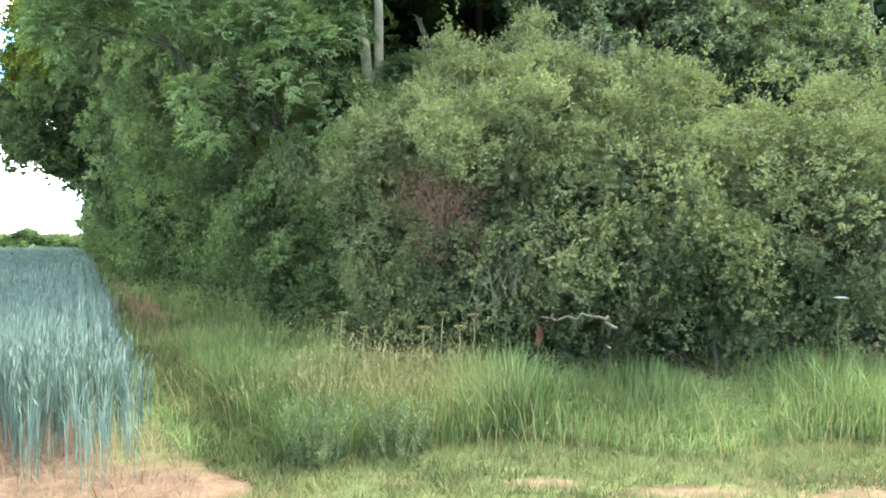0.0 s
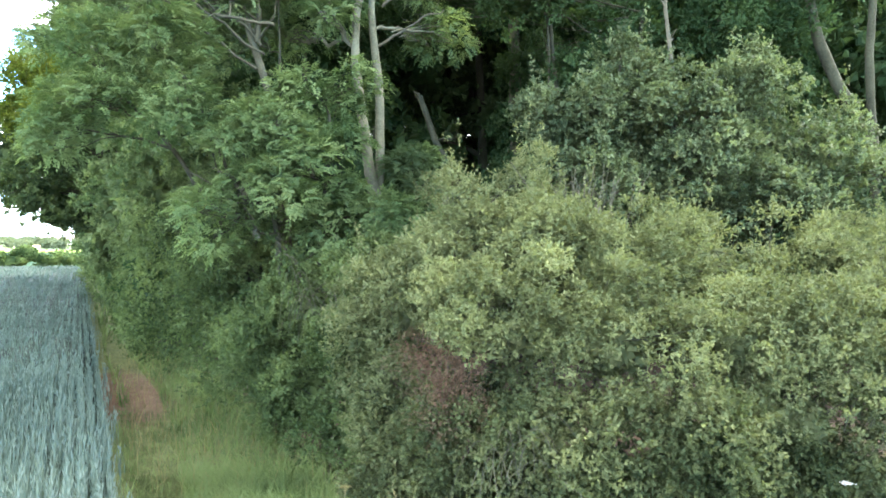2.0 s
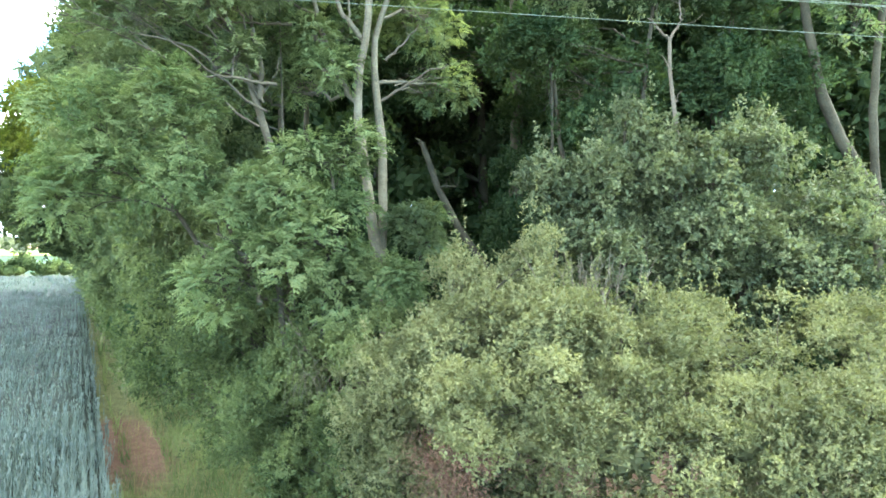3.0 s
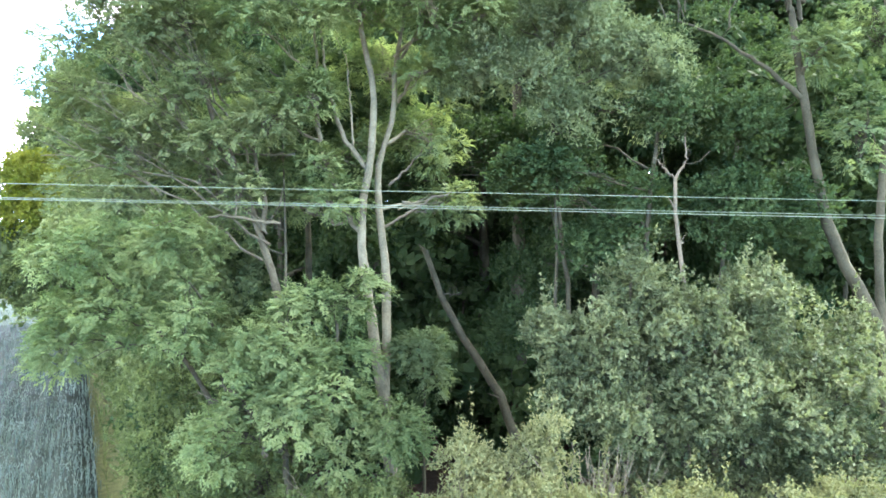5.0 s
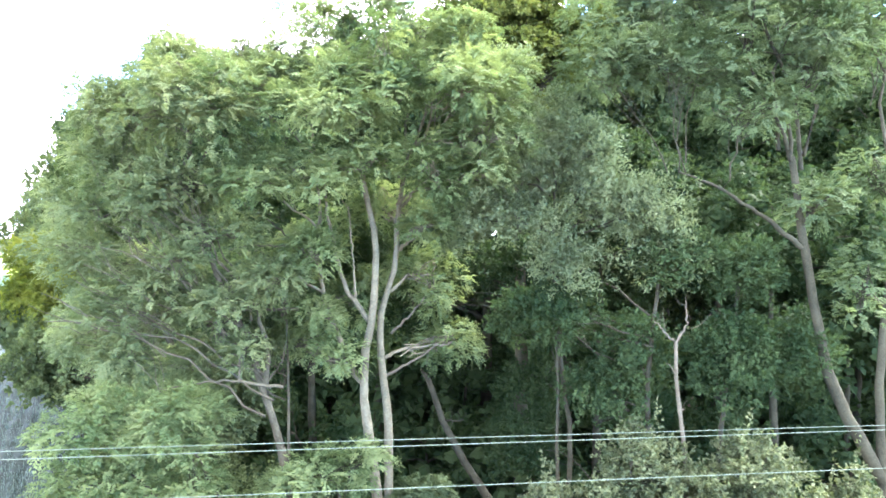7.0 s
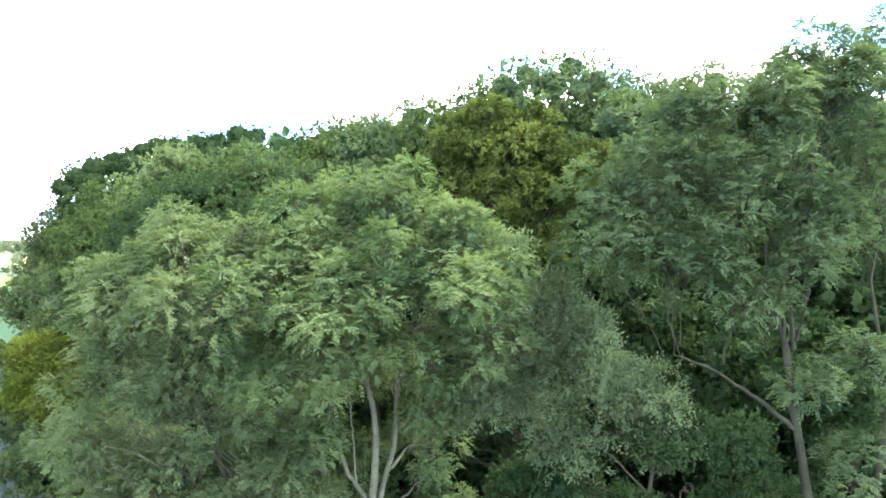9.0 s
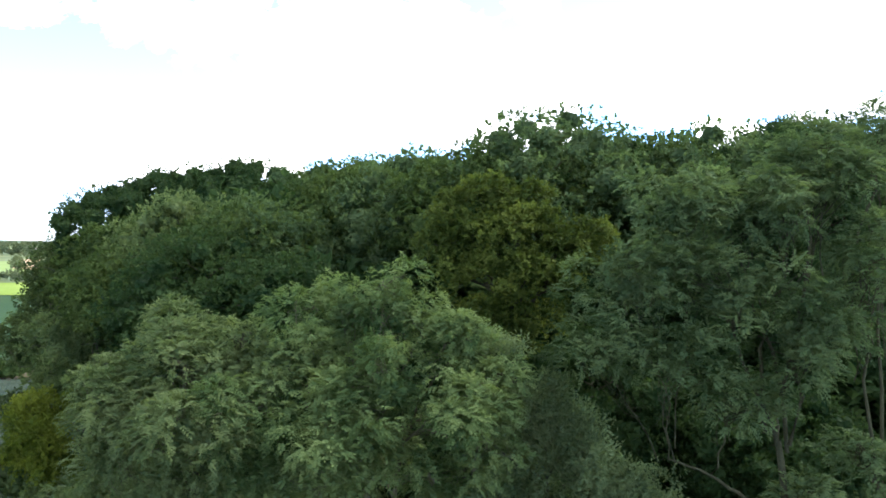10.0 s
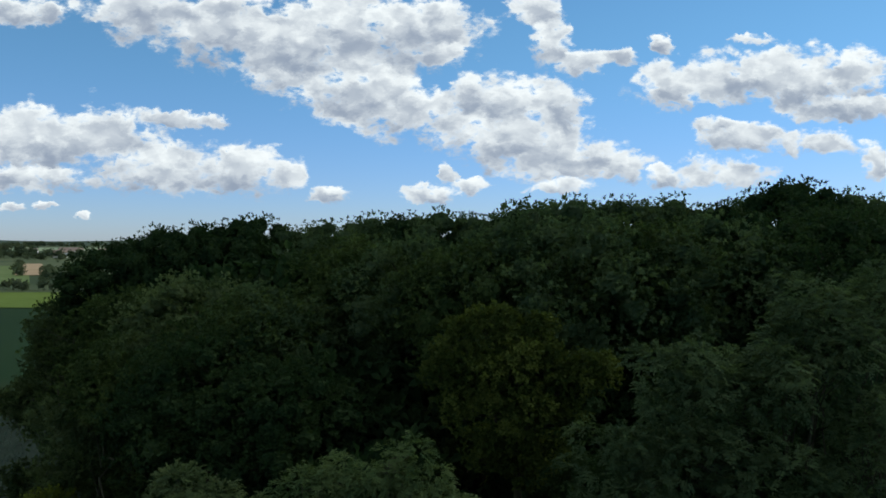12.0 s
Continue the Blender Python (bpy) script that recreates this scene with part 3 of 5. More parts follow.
woody("ash_tree", "tall twin-stemmed ash with pale grey bark and feathery crown", "tree",
      [(-2.3, 15.8, 15.6, 0.8, 0.9, 0.9), (-1.1, 15.8, 15.5, 1.0, 0.9, 0.9), (0.4, 15.3, 14.9, 1.1, 1.0, 0.9), (-3.1, 15.3, 14.5, 1.0, 1.0, 1.0), (-1.2, 14.3, 14.2, 1.3, 1.2, 1.0), (-2.3, 13.8, 13.4, 1.1, 1.0, 0.9), (0.3, 13.8, 13.5, 0.8, 0.9, 1.0), (-4.1, 14.3, 13.9, 1.0, 1.0, 0.9), (-0.7, 15.0, 11.2, 0.5, 0.5, 0.5), (-4.0, 14.5, 12.1, 0.9, 0.8, 0.7), (0.6, 14.5, 13.1, 0.7, 0.8, 0.9)] + [(-3.3, 15.7, 15.7, 0.6, 0.6, 0.5), (-2.9, 15.4, 9.3, 0.4, 0.4, 0.4), (-3.1, 16.7, 10.9, 1.1, 1.0, 0.9), (-1.4, 17.0, 11.6, 1.1, 1.0, 0.9), (-2.3, 16.7, 9.7, 0.9, 0.8, 0.7), (-0.4, 16.8, 10.2, 0.9, 0.9, 0.9), (-4.5, 16.5, 10.3, 1.0, 0.9, 0.8), (-3.4, 16.8, 8.5, 0.7, 0.7, 0.7), (-0.1, 16.8, 8.6, 0.6, 0.6, 0.6), (-1.8, 16.2, 12.8, 1.1, 1.0, 0.9)] + [(-0.3, 14.4, 12.3, 0.7, 0.6, 0.6), (0.5, 14.6, 12.2, 0.6, 0.6, 0.5), (-1.7, 14.2, 12.4, 0.8, 0.7, 0.6), (-3.0, 14.2, 12.2, 0.9, 0.8, 0.7), (1.0, 14.5, 13.0, 0.6, 0.6, 0.6), (0.9, 14.8, 14.1, 0.8, 0.8, 0.7), (-2.6, 14.8, 8.5, 0.45, 0.4, 0.45), (-2.9, 14.7, 10.6, 0.5, 0.4, 0.5), (-1.5, 15.8, 16.3, 0.8, 0.7, 0.55)],
      [(foot_of(trunk_a, 0.15), 0.17, 0.045), ([foot_of(trunk_a, 0.15)[0], *trunk_a2], 0.15, 0.04), ([(-1.95, 15.28, 7.96), (-2.25, 15.38, 8.31), (-2.49, 15.48, 8.93), (-2.75, 15.48, 9.54), (-2.90, 15.58, 10.39), (-3.04, 15.68, 11.02), (-2.88, 15.68, 11.33), (-3.06, 15.88, 12.79)], 0.07, 0.025), ([(-1.79, 15.28, 9.27), (-2.30, 15.38, 9.92), (-2.46, 15.48, 10.39), (-2.67, 15.58, 11.17), (-2.86, 15.78, 12.39)], 0.06, 0.02), ([(-2.09, 15.28, 9.76), (-2.14, 15.28, 10.67), (-2.25, 15.38, 11.71)], 0.028, 0.01)],
      LIT_ASH_LEAF, ASH_BARK, 11, "ash trees", twig_n=14, quads=138000, core=0.32, core_n=8, core_lobes=7, **ASH_KW)
trunk_b = [(-3.52, 15.08, 6.08), (-3.77, 15.08, 7.15), (-3.95, 15.08, 7.74), (-4.11, 14.98, 8.11), (-4.21, 14.98, 8.70), (-4.44, 14.98, 9.17), (-4.59, 14.88, 9.53), (-4.93, 14.88, 10.26), (-5.18, 14.88, 11.15), (-5.39, 14.88, 12.21)]
# bare inner boughs fanning out from the leaning stem
FAN = [((-3.75 - 0.06 * k, 14.85, 7.3 + 0.28 * k), (-5.0 + 1.7 * math.cos(2.75 - 0.13 * k) * (1.5 - 0.05 * k) - 0.6, 14.0 + 0.12 * (k % 3), 8.6 + 2.3 * math.sin(0.35 + 0.13 * k) + 0.12 * k), 0.032 - 0.001 * k) for k in range(11)]
woody("ash_tree", "leaning ash with many bare inner branches beside the field", "tree",
      [(-6.5, 16.8, 14.8, 1.0, 1.0, 1.0), (-7.7, 16.3, 13.6, 1.1, 1.0, 1.0), (-5.0, 13.6, 13.5, 1.0, 1.0, 1.0), (-7.0, 14.7, 12.1, 1.3, 1.2, 1.0), (-7.7, 14.7, 10.9, 0.7, 0.7, 0.7), (-6.3, 14.4, 9.5, 1.2, 1.0, 0.7), (-4.9, 15.0, 11.0, 0.9, 0.9, 0.8), (-6.5, 15.0, 13.5, 0.9, 0.9, 0.8), (-5.6, 15.2, 14.3, 1.0, 0.9, 0.8), (-4.2, 15.2, 14.4, 1.0, 0.8, 0.7), (-5.6, 14.8, 12.1, 0.9, 0.9, 0.8)] + [(-7.7, 15.2, 14.1, 0.5, 0.5, 0.5), (-6.2, 15.7, 14.9, 0.6, 0.5, 0.5), (-4.6, 15.7, 15.2, 0.6, 0.6, 0.5), (-6.1, 15.7, 10.1, 1.0, 0.9, 0.7), (-7.5, 15.4, 10.1, 0.9, 0.8, 0.7), (-5.3, 16.0, 9.0, 0.8, 0.7, 0.6)] + [(-4.4, 16.3, 8.3, 0.8, 0.7, 0.6), (-5.0, 15.8, 9.9, 0.8, 0.7, 0.6), (-6.8, 15.3, 8.6, 0.9, 0.8, 0.7), (-3.9, 16.7, 9.7, 0.8, 0.7, 0.6), (-6.0, 16.5, 8.0, 0.8, 0.7, 0.6), (-7.8, 15.6, 9.0, 0.8, 0.8, 0.7), (-4.7, 14.2, 9.6, 0.5, 0.4, 0.4), (-4.3, 14.3, 8.6, 0.45, 0.4, 0.35), (-3.6, 14.4, 10.2, 0.5, 0.4, 0.4), (-5.5, 14.3, 10.6, 0.6, 0.5, 0.5)],
      [(foot_of(trunk_b, 0.4), 0.14, 0.04), ([(-3.92, 14.98, 7.94), (-3.88, 14.98, 8.41), (-3.92, 14.98, 8.93), (-4.10, 15.08, 9.29), (-4.16, 15.08, 10.24)], 0.07, 0.02), (foot_of([(-3.63, 15.82, 6.64), (-3.66, 15.92, 8.25), (-3.76, 16.02, 10.39)]), 0.075, 0.012), ([(-3.38, 14.18, 8.07), (-4.57, 14.08, 8.24), (-5.31, 13.98, 8.14), (-5.75, 13.98, 8.03)], 0.035, 0.01), ([(-3.27, 15.08, 9.53), (-4.10, 14.98, 9.53), (-4.59, 14.88, 9.51), (-4.87, 14.78, 9.34)], 0.035, 0.01), ([(-4.59, 14.88, 9.53), (-5.31, 14.78, 9.97), (-5.88, 14.78, 10.41), (-6.47, 14.78, 10.59)], 0.04, 0.01), ([(-3.03, 15.38, 10.50), (-3.27, 15.28, 10.83), (-3.93, 15.18, 11.42), (-4.40, 15.08, 11.72)], 0.03, 0.008), ([(-3.27, 15.28, 10.83), (-4.13, 15.08, 10.88), (-4.67, 14.98, 10.78)], 0.025, 0.008), ([(-3.92, 14.98, 7.99), (-3.55, 14.98, 8.48), (-3.52, 14.98, 8.82)], 0.028, 0.01)],
      ASH_LEAF, MID_BARK, 13, "ash trees", boughs=FAN, twig_n=18, quads=112000, core=0.32, core_n=8, core_lobes=3, **ASH_KW)
woody("ash_sapling", "low bushy ash with bright feathery leaves above the hedge", "tree",
      [(-6.9, 13.5, 7.3, 0.9, 0.8, 0.8), (-5.4, 13.5, 7.5, 0.9, 0.8, 0.8), (-6.3, 13.4, 6.3, 1.2, 0.9, 0.7), (-4.9, 13.2, 6.5, 0.6, 0.7, 0.8), (-7.3, 13.6, 5.7, 0.6, 0.6, 0.6)], [([(-3.4, 15.0, 0.2), (-4.0, 14.6, 3.0), (-5.3, 14.0, 5.6), (-6.2, 13.6, 6.6)], 0.09, 0.03), ([(-3.4, 15.0, 0.2), (-3.9, 14.6, 4.0), (-4.8, 13.7, 6.6)], 0.07, 0.03)],
      LIT_ASH_LEAF, DARK_BARK, 14, "ash saplings", quads=26000, **ASH_KW)
woody("ash_sapling", "bushy ash sapling with fresh green leaves and a dead limb", "tree",
      [(-4.2, 12.9, 5.5, 0.7, 0.6, 0.6), (-3.1, 13.1, 5.9, 0.8, 0.8, 0.8), (-2.3, 13.7, 6.5, 0.8, 0.8, 0.9), (-2.5, 13.0, 5.0, 0.9, 0.9, 0.8), (-3.5, 12.8, 4.5, 0.9, 0.8, 0.7), (-2.05, 13.4, 5.1, 0.45, 0.7, 0.9), (-4.1, 12.9, 4.2, 0.7, 0.7, 0.6), (-2.1, 13.1, 4.0, 0.7, 0.7, 0.6), (-1.2, 13.4, 4.2, 0.5, 0.5, 0.5)], [([(-2.9, 13.5, 0.2), (-3.0, 13.4, 2.5), (-3.2, 13.2, 4.6), (-3.1, 13.2, 5.9)], 0.10, 0.03), ([(-2.7, 13.6, 0.2), (-2.4, 13.6, 3.0), (-2.2, 13.6, 6.2)], 0.08, 0.03), ([(-3.49, 12.92, 4.45), (-3.87, 13.02, 4.93), (-4.26, 13.12, 5.11)], 0.06, 0.02)],
      LIT_ASH_LEAF, DARK_BARK, 15, "ash saplings", quads=40000, **ASH_KW)
woody("ash_sapling", "small young ash in the dark of the wood", "tree",
      [(-0.7, 15.5, 5.3, 0.7, 0.7, 0.6), (-0.4, 15.3, 4.9, 0.5, 0.5, 0.4)], [([(-0.6, 15.6, 0.25), (-0.6, 15.5, 3.0), (-0.6, 15.4, 5.0)], 0.05, 0.02)], DIM_ASH_LEAF, DARK_BARK, 16, "ash saplings", quads=5000, **ASH_KW)


def bare_wood(name, label, stems, seed, spurs=6, bark=DEAD_WOOD, category="branch"):
    """Leafless wood: crooked tapered stems with short spurs."""
    rng = np.random.default_rng(seed)
    foot = np.array(stems[0][0][0], float)
    thing = tagged(new(name), label, category)
    thing.location = foot
    for i, (pts, r0, r1) in enumerate(stems):
        p = smooth_path(pts, 14)
        p[1:-1] += rng.normal(0, 0.02, p[1:-1].shape)
        stem = part("trunk" if i == 0 else "branch", mesh_from("branch", *tubes([(p - foot, np.linspace(r0, r1, 14))], 8), bark), thing)
        for k in range(spurs):
            a = p[rng.integers(5, 14)]
            b = a + rng.normal(0, 0.22, 3) + np.array([0, 0, 0.15])
            part("twig", mesh_from("twig", *tubes([(bend(a, b, rng, 5, 0.15) - foot, np.linspace(r1 * 0.6, 0.004, 5))], 5), bark), stem)
    return thing


bare_wood("leaning_trunk", "dead grey trunk leaning in the dark wood", [(foot_of([(1.46, 18.3, 3.52), (0.81, 18.3, 4.61), (0.08, 18.3, 5.64), (-0.36, 18.3, 6.67), (-0.62, 18.3, 7.5)], 0.9, 0.2), 0.15, 0.07), ([(-0.22, 18.3, 6.4), (0.05, 18.2, 6.38), (0.32, 18.2, 6.4)], 0.03, 0.012)], 21, 5, DARK_BARK, category="trunk")
bare_wood("dead_sapling", "bare pale sapling forking into a Y", [(foot_of([(4.50, 13.82, 6.22), (4.46, 13.82, 7.10), (4.35, 13.92, 7.52), (4.24, 14.02, 8.29), (4.37, 14.12, 8.95)]), 0.075, 0.035), ([(4.37, 14.12, 8.95), (4.14, 14.12, 9.20), (3.93, 14.12, 9.37)], 0.03, 0.008), ([(4.37, 14.12, 8.95), (4.60, 14.12, 9.28), (4.59, 14.22, 9.85)], 0.032, 0.008)], 22, 4, category="sapling")
bare_wood("dead_limb", "bare forked limb reaching out beside an ash trunk", [([(-1.44, 15.62, 8.04), (-0.97, 15.52, 8.32), (-0.48, 15.52, 8.59), (0.00, 15.52, 8.81)], 0.035, 0.01), ([(-1.35, 15.72, 8.94), (-0.95, 15.72, 9.31), (-0.63, 15.72, 9.74)], 0.035, 0.01)], 23, 4)
bare_wood("bare_stem", "thin bare stem standing among the sallows", [(foot_of([(2.38, 16.22, 9.78), (2.21, 16.22, 10.80), (2.05, 16.22, 11.69)]), 0.06, 0.02)], 24, 6, DARK_BARK, category="stem")
bare_wood("fallen_stick", "weathered crooked stick caught in the bush", [([(1.66, 6.80, 0.95), (1.48, 6.70, 1.06), (1.32, 6.70, 1.09), (1.07, 6.70, 1.03)], 0.018, 0.007)], 25, 3, category="stick")

bare_wood("dead_limb", "bare branching limb jutting from the ash sapling", [([(-3.41, 13.08, 3.82), (-3.71, 13.18, 4.54), (-3.95, 13.18, 4.94)], 0.05, 0.02), ([(-3.74, 13.18, 4.59), (-4.20, 13.08, 4.77), (-4.63, 12.98, 5.03)], 0.022, 0.007), ([(-3.66, 13.18, 4.44), (-4.12, 12.98, 4.59), (-4.49, 12.88, 4.54)], 0.02, 0.006), ([(-3.82, 13.18, 4.75), (-3.71, 13.08, 5.06)], 0.018, 0.006)], 26, 5)
bare_wood("dead_snag", "short broken snag standing out of the thicket", [([(-2.54, 12.18, 3.42), (-2.47, 12.28, 3.12), (-2.27, 12.38, 2.62)][::-1], 0.035, 0.02)], 27, 6)


bare_wood("dead_snag", "weathered broken stump standing among grey shoots", [(foot_of([(2.18, 10.2, 2.0), (2.15, 10.2, 3.4), (2.17, 10.2, 4.28)]), 0.055, 0.045)], 29, 3)


def dry_twigs(x, y, z, n, seed, label):
    """A sheaf of thin leafless shoots."""
    r = np.random.default_rng(seed)
    thing = tagged(new("dead_shrub"), label, "shrub")
    o = np.array([x, y, z])
    thing.location = o
    for k in range(n):
        a = np.array([r.normal(0, 0.15), r.normal(0, 0.1), -1.2])
        b = np.array([r.normal(0, 0.4), r.normal(0, 0.2), r.uniform(0.2, 0.75)])
        p = bend(a, b, r, 7, 0.06)
        part("shoot", mesh_from("shoot", *tubes([(p, np.linspace(0.012, 0.004, 7))] + [(bend(p[j], p[j] + r.normal(0, 0.12, 3) + np.array([0, 0, 0.15]), r, 4, 0.1), np.linspace(0.005, 0.002, 4)) for j in (3, 4, 5)], 5), DEAD_WOOD), thing)


def cane_tangle(x, y, z, n, reach, seed, label):
    """Bare arching canes, each rising, bowing over and hanging down."""
    r = np.random.default_rng(seed)
    thing = tagged(new("bramble_cane"), label, "bramble", "bramble canes")
    o = np.array([x, y, z])
    thing.location = o
    for k in range(n):
        a, far = r.uniform(0, 2 * math.pi), reach * r.uniform(0.6, 1.2)
        s = np.linspace(0, 1, 10)
        p = np.stack([np.cos(a) * far * (s - 0.4), 0.5 * np.sin(a) * far * (s - 0.4), reach * r.uniform(0.5, 1.0) * (1 - (2 * s - 0.9) ** 2) - 0.35 * reach], -1)
        p += np.cumsum(r.normal(0, 0.012, p.shape), 0) + r.normal(0, 0.18, 3) * np.array([1, 0.4, 0.6])
        part("cane", mesh_from("cane", *tubes([(p, np.linspace(0.005, 0.0025, 10))], 5), MID_BARK), thing)


cane_tangle(0.72, 7.55, 1.40, 14, 0.7, 201, "bare arching bramble canes tangled in the bushes")
cane_tangle(-2.05, 11.2, 2.75, 12, 0.9, 202, "bare grey canes standing out of the thicket")
cane_tangle(5.1, 8.0, 1.70, 12, 0.8, 203, "thin leafless canes arching through the brambles")
dry_twigs(2.11, 10.30, 4.18, 30, 28, "grey leafless shoots rising between the sallows")

# ---------------- trees at the wood's edge ----------------
trunk_i = [(9.75, 15.42, 4.97), (9.14, 15.42, 6.07), (8.52, 15.42, 7.11), (8.05, 15.42, 8.14), (7.80, 15.42, 9.48), (7.52, 15.42, 11.05), (7.37, 15.62, 12.80)]
woody("ash_tree", "big ash with a swept curving trunk and drooping leaves", "tree",
      [(5.4, 16.5, 17.9, 1.3, 1.2, 1.1), (7.1, 16.5, 17.9, 1.4, 1.3, 1.1), (9.1, 17.0, 18.4, 1.4, 1.3, 1.3), (6.2, 15.6, 16.0, 1.6, 1.4, 1.2), (4.1, 16.0, 16.2, 1.3, 1.2, 1.1), (7.7, 15.2, 15.1, 1.3, 1.3, 1.2), (3.3, 15.5, 14.6, 0.8, 0.8, 0.8), (4.7, 15.0, 14.4, 1.1, 1.0, 0.9), (6.0, 15.0, 13.7, 1.1, 0.8, 0.6), (9.6, 16.0, 16.2, 0.9, 1.2, 1.5), (9.5, 17.5, 19.4, 1.1, 1.0, 0.8)] + [(11.0, 18.0, 19.7, 1.0, 1.0, 1.0), (7.6, 15.2, 11.6, 0.7, 0.7, 0.7), (8.7, 15.2, 9.8, 0.5, 0.7, 0.8), (9.4, 15.7, 12.2, 0.7, 0.9, 1.0)],
      [(foot_of(trunk_i, 0.5), 0.19, 0.07), (foot_of([(9.28, 15.42, 5.95), (9.20, 15.42, 7.65), (9.26, 15.42, 9.11), (9.72, 15.62, 11.33)], 0.3), 0.14, 0.06), ([(7.52, 15.42, 10.81), (6.79, 15.42, 11.41), (5.69, 15.42, 12.14), (4.84, 15.42, 12.44)], 0.06, 0.02)],
      DIM_ASH_LEAF, DARK_BARK, 31, "ash trees", twig_n=14, quads=76000, core=0.32, core_n=8, core_lobes=6, leaf=(0.11, 0.052), clump=0.46, spray=0.22, pinnate=True, rough=0.7, limb_r=0.06, full=0.75)
woody("sallow_tree", "grey-leaved sallow between the ash trees", "tree", [(1.7, 15.8, 13.5, 0.8, 0.8, 0.7), (2.7, 15.5, 12.7, 0.9, 0.9, 0.9), (2.9, 15.4, 12.1, 0.8, 0.7, 0.7), (4.4, 15.2, 11.4, 0.7, 0.6, 0.6), (1.7, 15.2, 11.3, 0.5, 0.5, 0.5), (1.1, 15.8, 14.4, 0.7, 0.7, 0.7), (0.6, 15.6, 11.3, 0.9, 0.9, 0.9), (2.0, 15.8, 12.2, 1.0, 0.9, 0.9), (3.5, 15.7, 11.5, 1.0, 0.9, 0.9), (2.4, 15.4, 10.4, 0.7, 0.7, 0.6), (0.4, 16.0, 12.8, 0.9, 0.8, 0.8)] + [(4.7, 15.8, 10.7, 0.7, 0.7, 0.7)],
      [([(2.9, 17.4, 0.25), (2.3, 17.0, 3.0), (2.8, 16.6, 6.0), (2.3, 16.2, 9.5), (2.2, 15.6, 12.0)], 0.08, 0.03)], SILVER_LEAF, DARK_BARK, 32, quads=46000, core=0.3, core_n=7, leaf=(0.11, 0.046), clump=0.42, spray=0.28, per=9, rough=0.55)
# The hazel's shade under the trees is put into its dark leaf colour.
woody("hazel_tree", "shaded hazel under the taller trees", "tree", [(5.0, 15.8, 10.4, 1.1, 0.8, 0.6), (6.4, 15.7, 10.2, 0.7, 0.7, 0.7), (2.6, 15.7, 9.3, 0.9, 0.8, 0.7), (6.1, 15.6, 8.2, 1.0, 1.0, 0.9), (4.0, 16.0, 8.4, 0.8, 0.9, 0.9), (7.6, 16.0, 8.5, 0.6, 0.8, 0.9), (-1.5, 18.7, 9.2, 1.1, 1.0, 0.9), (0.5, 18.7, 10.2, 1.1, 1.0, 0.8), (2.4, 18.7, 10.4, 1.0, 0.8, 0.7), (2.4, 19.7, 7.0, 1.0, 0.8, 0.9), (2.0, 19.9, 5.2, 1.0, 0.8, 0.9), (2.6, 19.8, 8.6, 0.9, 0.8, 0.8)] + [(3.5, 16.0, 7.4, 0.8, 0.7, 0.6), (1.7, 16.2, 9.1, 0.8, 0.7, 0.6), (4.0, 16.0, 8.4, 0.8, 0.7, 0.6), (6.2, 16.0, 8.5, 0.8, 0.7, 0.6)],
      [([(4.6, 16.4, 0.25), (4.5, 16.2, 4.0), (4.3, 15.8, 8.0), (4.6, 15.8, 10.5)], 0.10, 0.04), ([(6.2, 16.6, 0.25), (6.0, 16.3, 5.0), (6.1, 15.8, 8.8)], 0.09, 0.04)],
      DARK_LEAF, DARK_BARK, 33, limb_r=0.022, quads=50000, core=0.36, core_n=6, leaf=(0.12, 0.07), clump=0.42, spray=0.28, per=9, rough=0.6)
woody("hawthorn", "dense hawthorn with small glossy grey-green leaves", "tree", [(3.3, 13.0, 6.3, 0.8, 0.8, 0.9), (2.5, 12.8, 5.8, 0.8, 0.8, 0.8), (4.3, 13.0, 5.9, 1.1, 1.0, 1.0), (5.5, 13.2, 6.2, 0.8, 1.0, 1.1), (6.6, 13.2, 5.3, 0.9, 0.9, 0.8), (7.8, 13.7, 5.6, 0.6, 0.7, 0.8), (2.7, 12.5, 4.9, 1.1, 0.9, 0.7), (4.8, 12.4, 5.0, 1.3, 1.0, 0.8), (6.7, 12.5, 4.6, 1.0, 0.8, 0.7), (3.2, 13.0, 7.0, 0.2, 0.3, 0.5), (1.7, 13.1, 6.0, 0.4, 0.3, 0.3)] + [(1.9, 12.7, 5.2, 0.5, 0.5, 0.6), (3.0, 12.4, 4.6, 0.8, 0.7, 0.4), (3.7, 12.9, 4.1, 1.0, 0.6, 0.5), (5.4, 12.9, 4.1, 1.0, 0.6, 0.5), (3.7, 12.9, 3.2, 1.2, 0.6, 0.6), (5.5, 12.9, 3.2, 1.2, 0.6, 0.6), (6.7, 12.2, 4.1, 1.0, 0.8, 0.6)],
      [([(4.5, 13.4, 0.25), (4.3, 13.3, 2.5), (4.2, 13.1, 5.5)], 0.12, 0.05), ([(5.2, 13.5, 0.25), (5.4, 13.4, 3.0), (5.5, 13.3, 6.0)], 0.10, 0.04), ([(3.8, 13.4, 0.25), (3.2, 13.2, 3.0), (3.2, 13.1, 6.4)], 0.08, 0.03)],
      HAW_LEAF, DARK_BARK, 34, quads=80000, leaf=(0.085, 0.056), clump=0.42, spray=0.16, per=8, rough=0.9, shoots=4, loose=0.3, full=1.0)
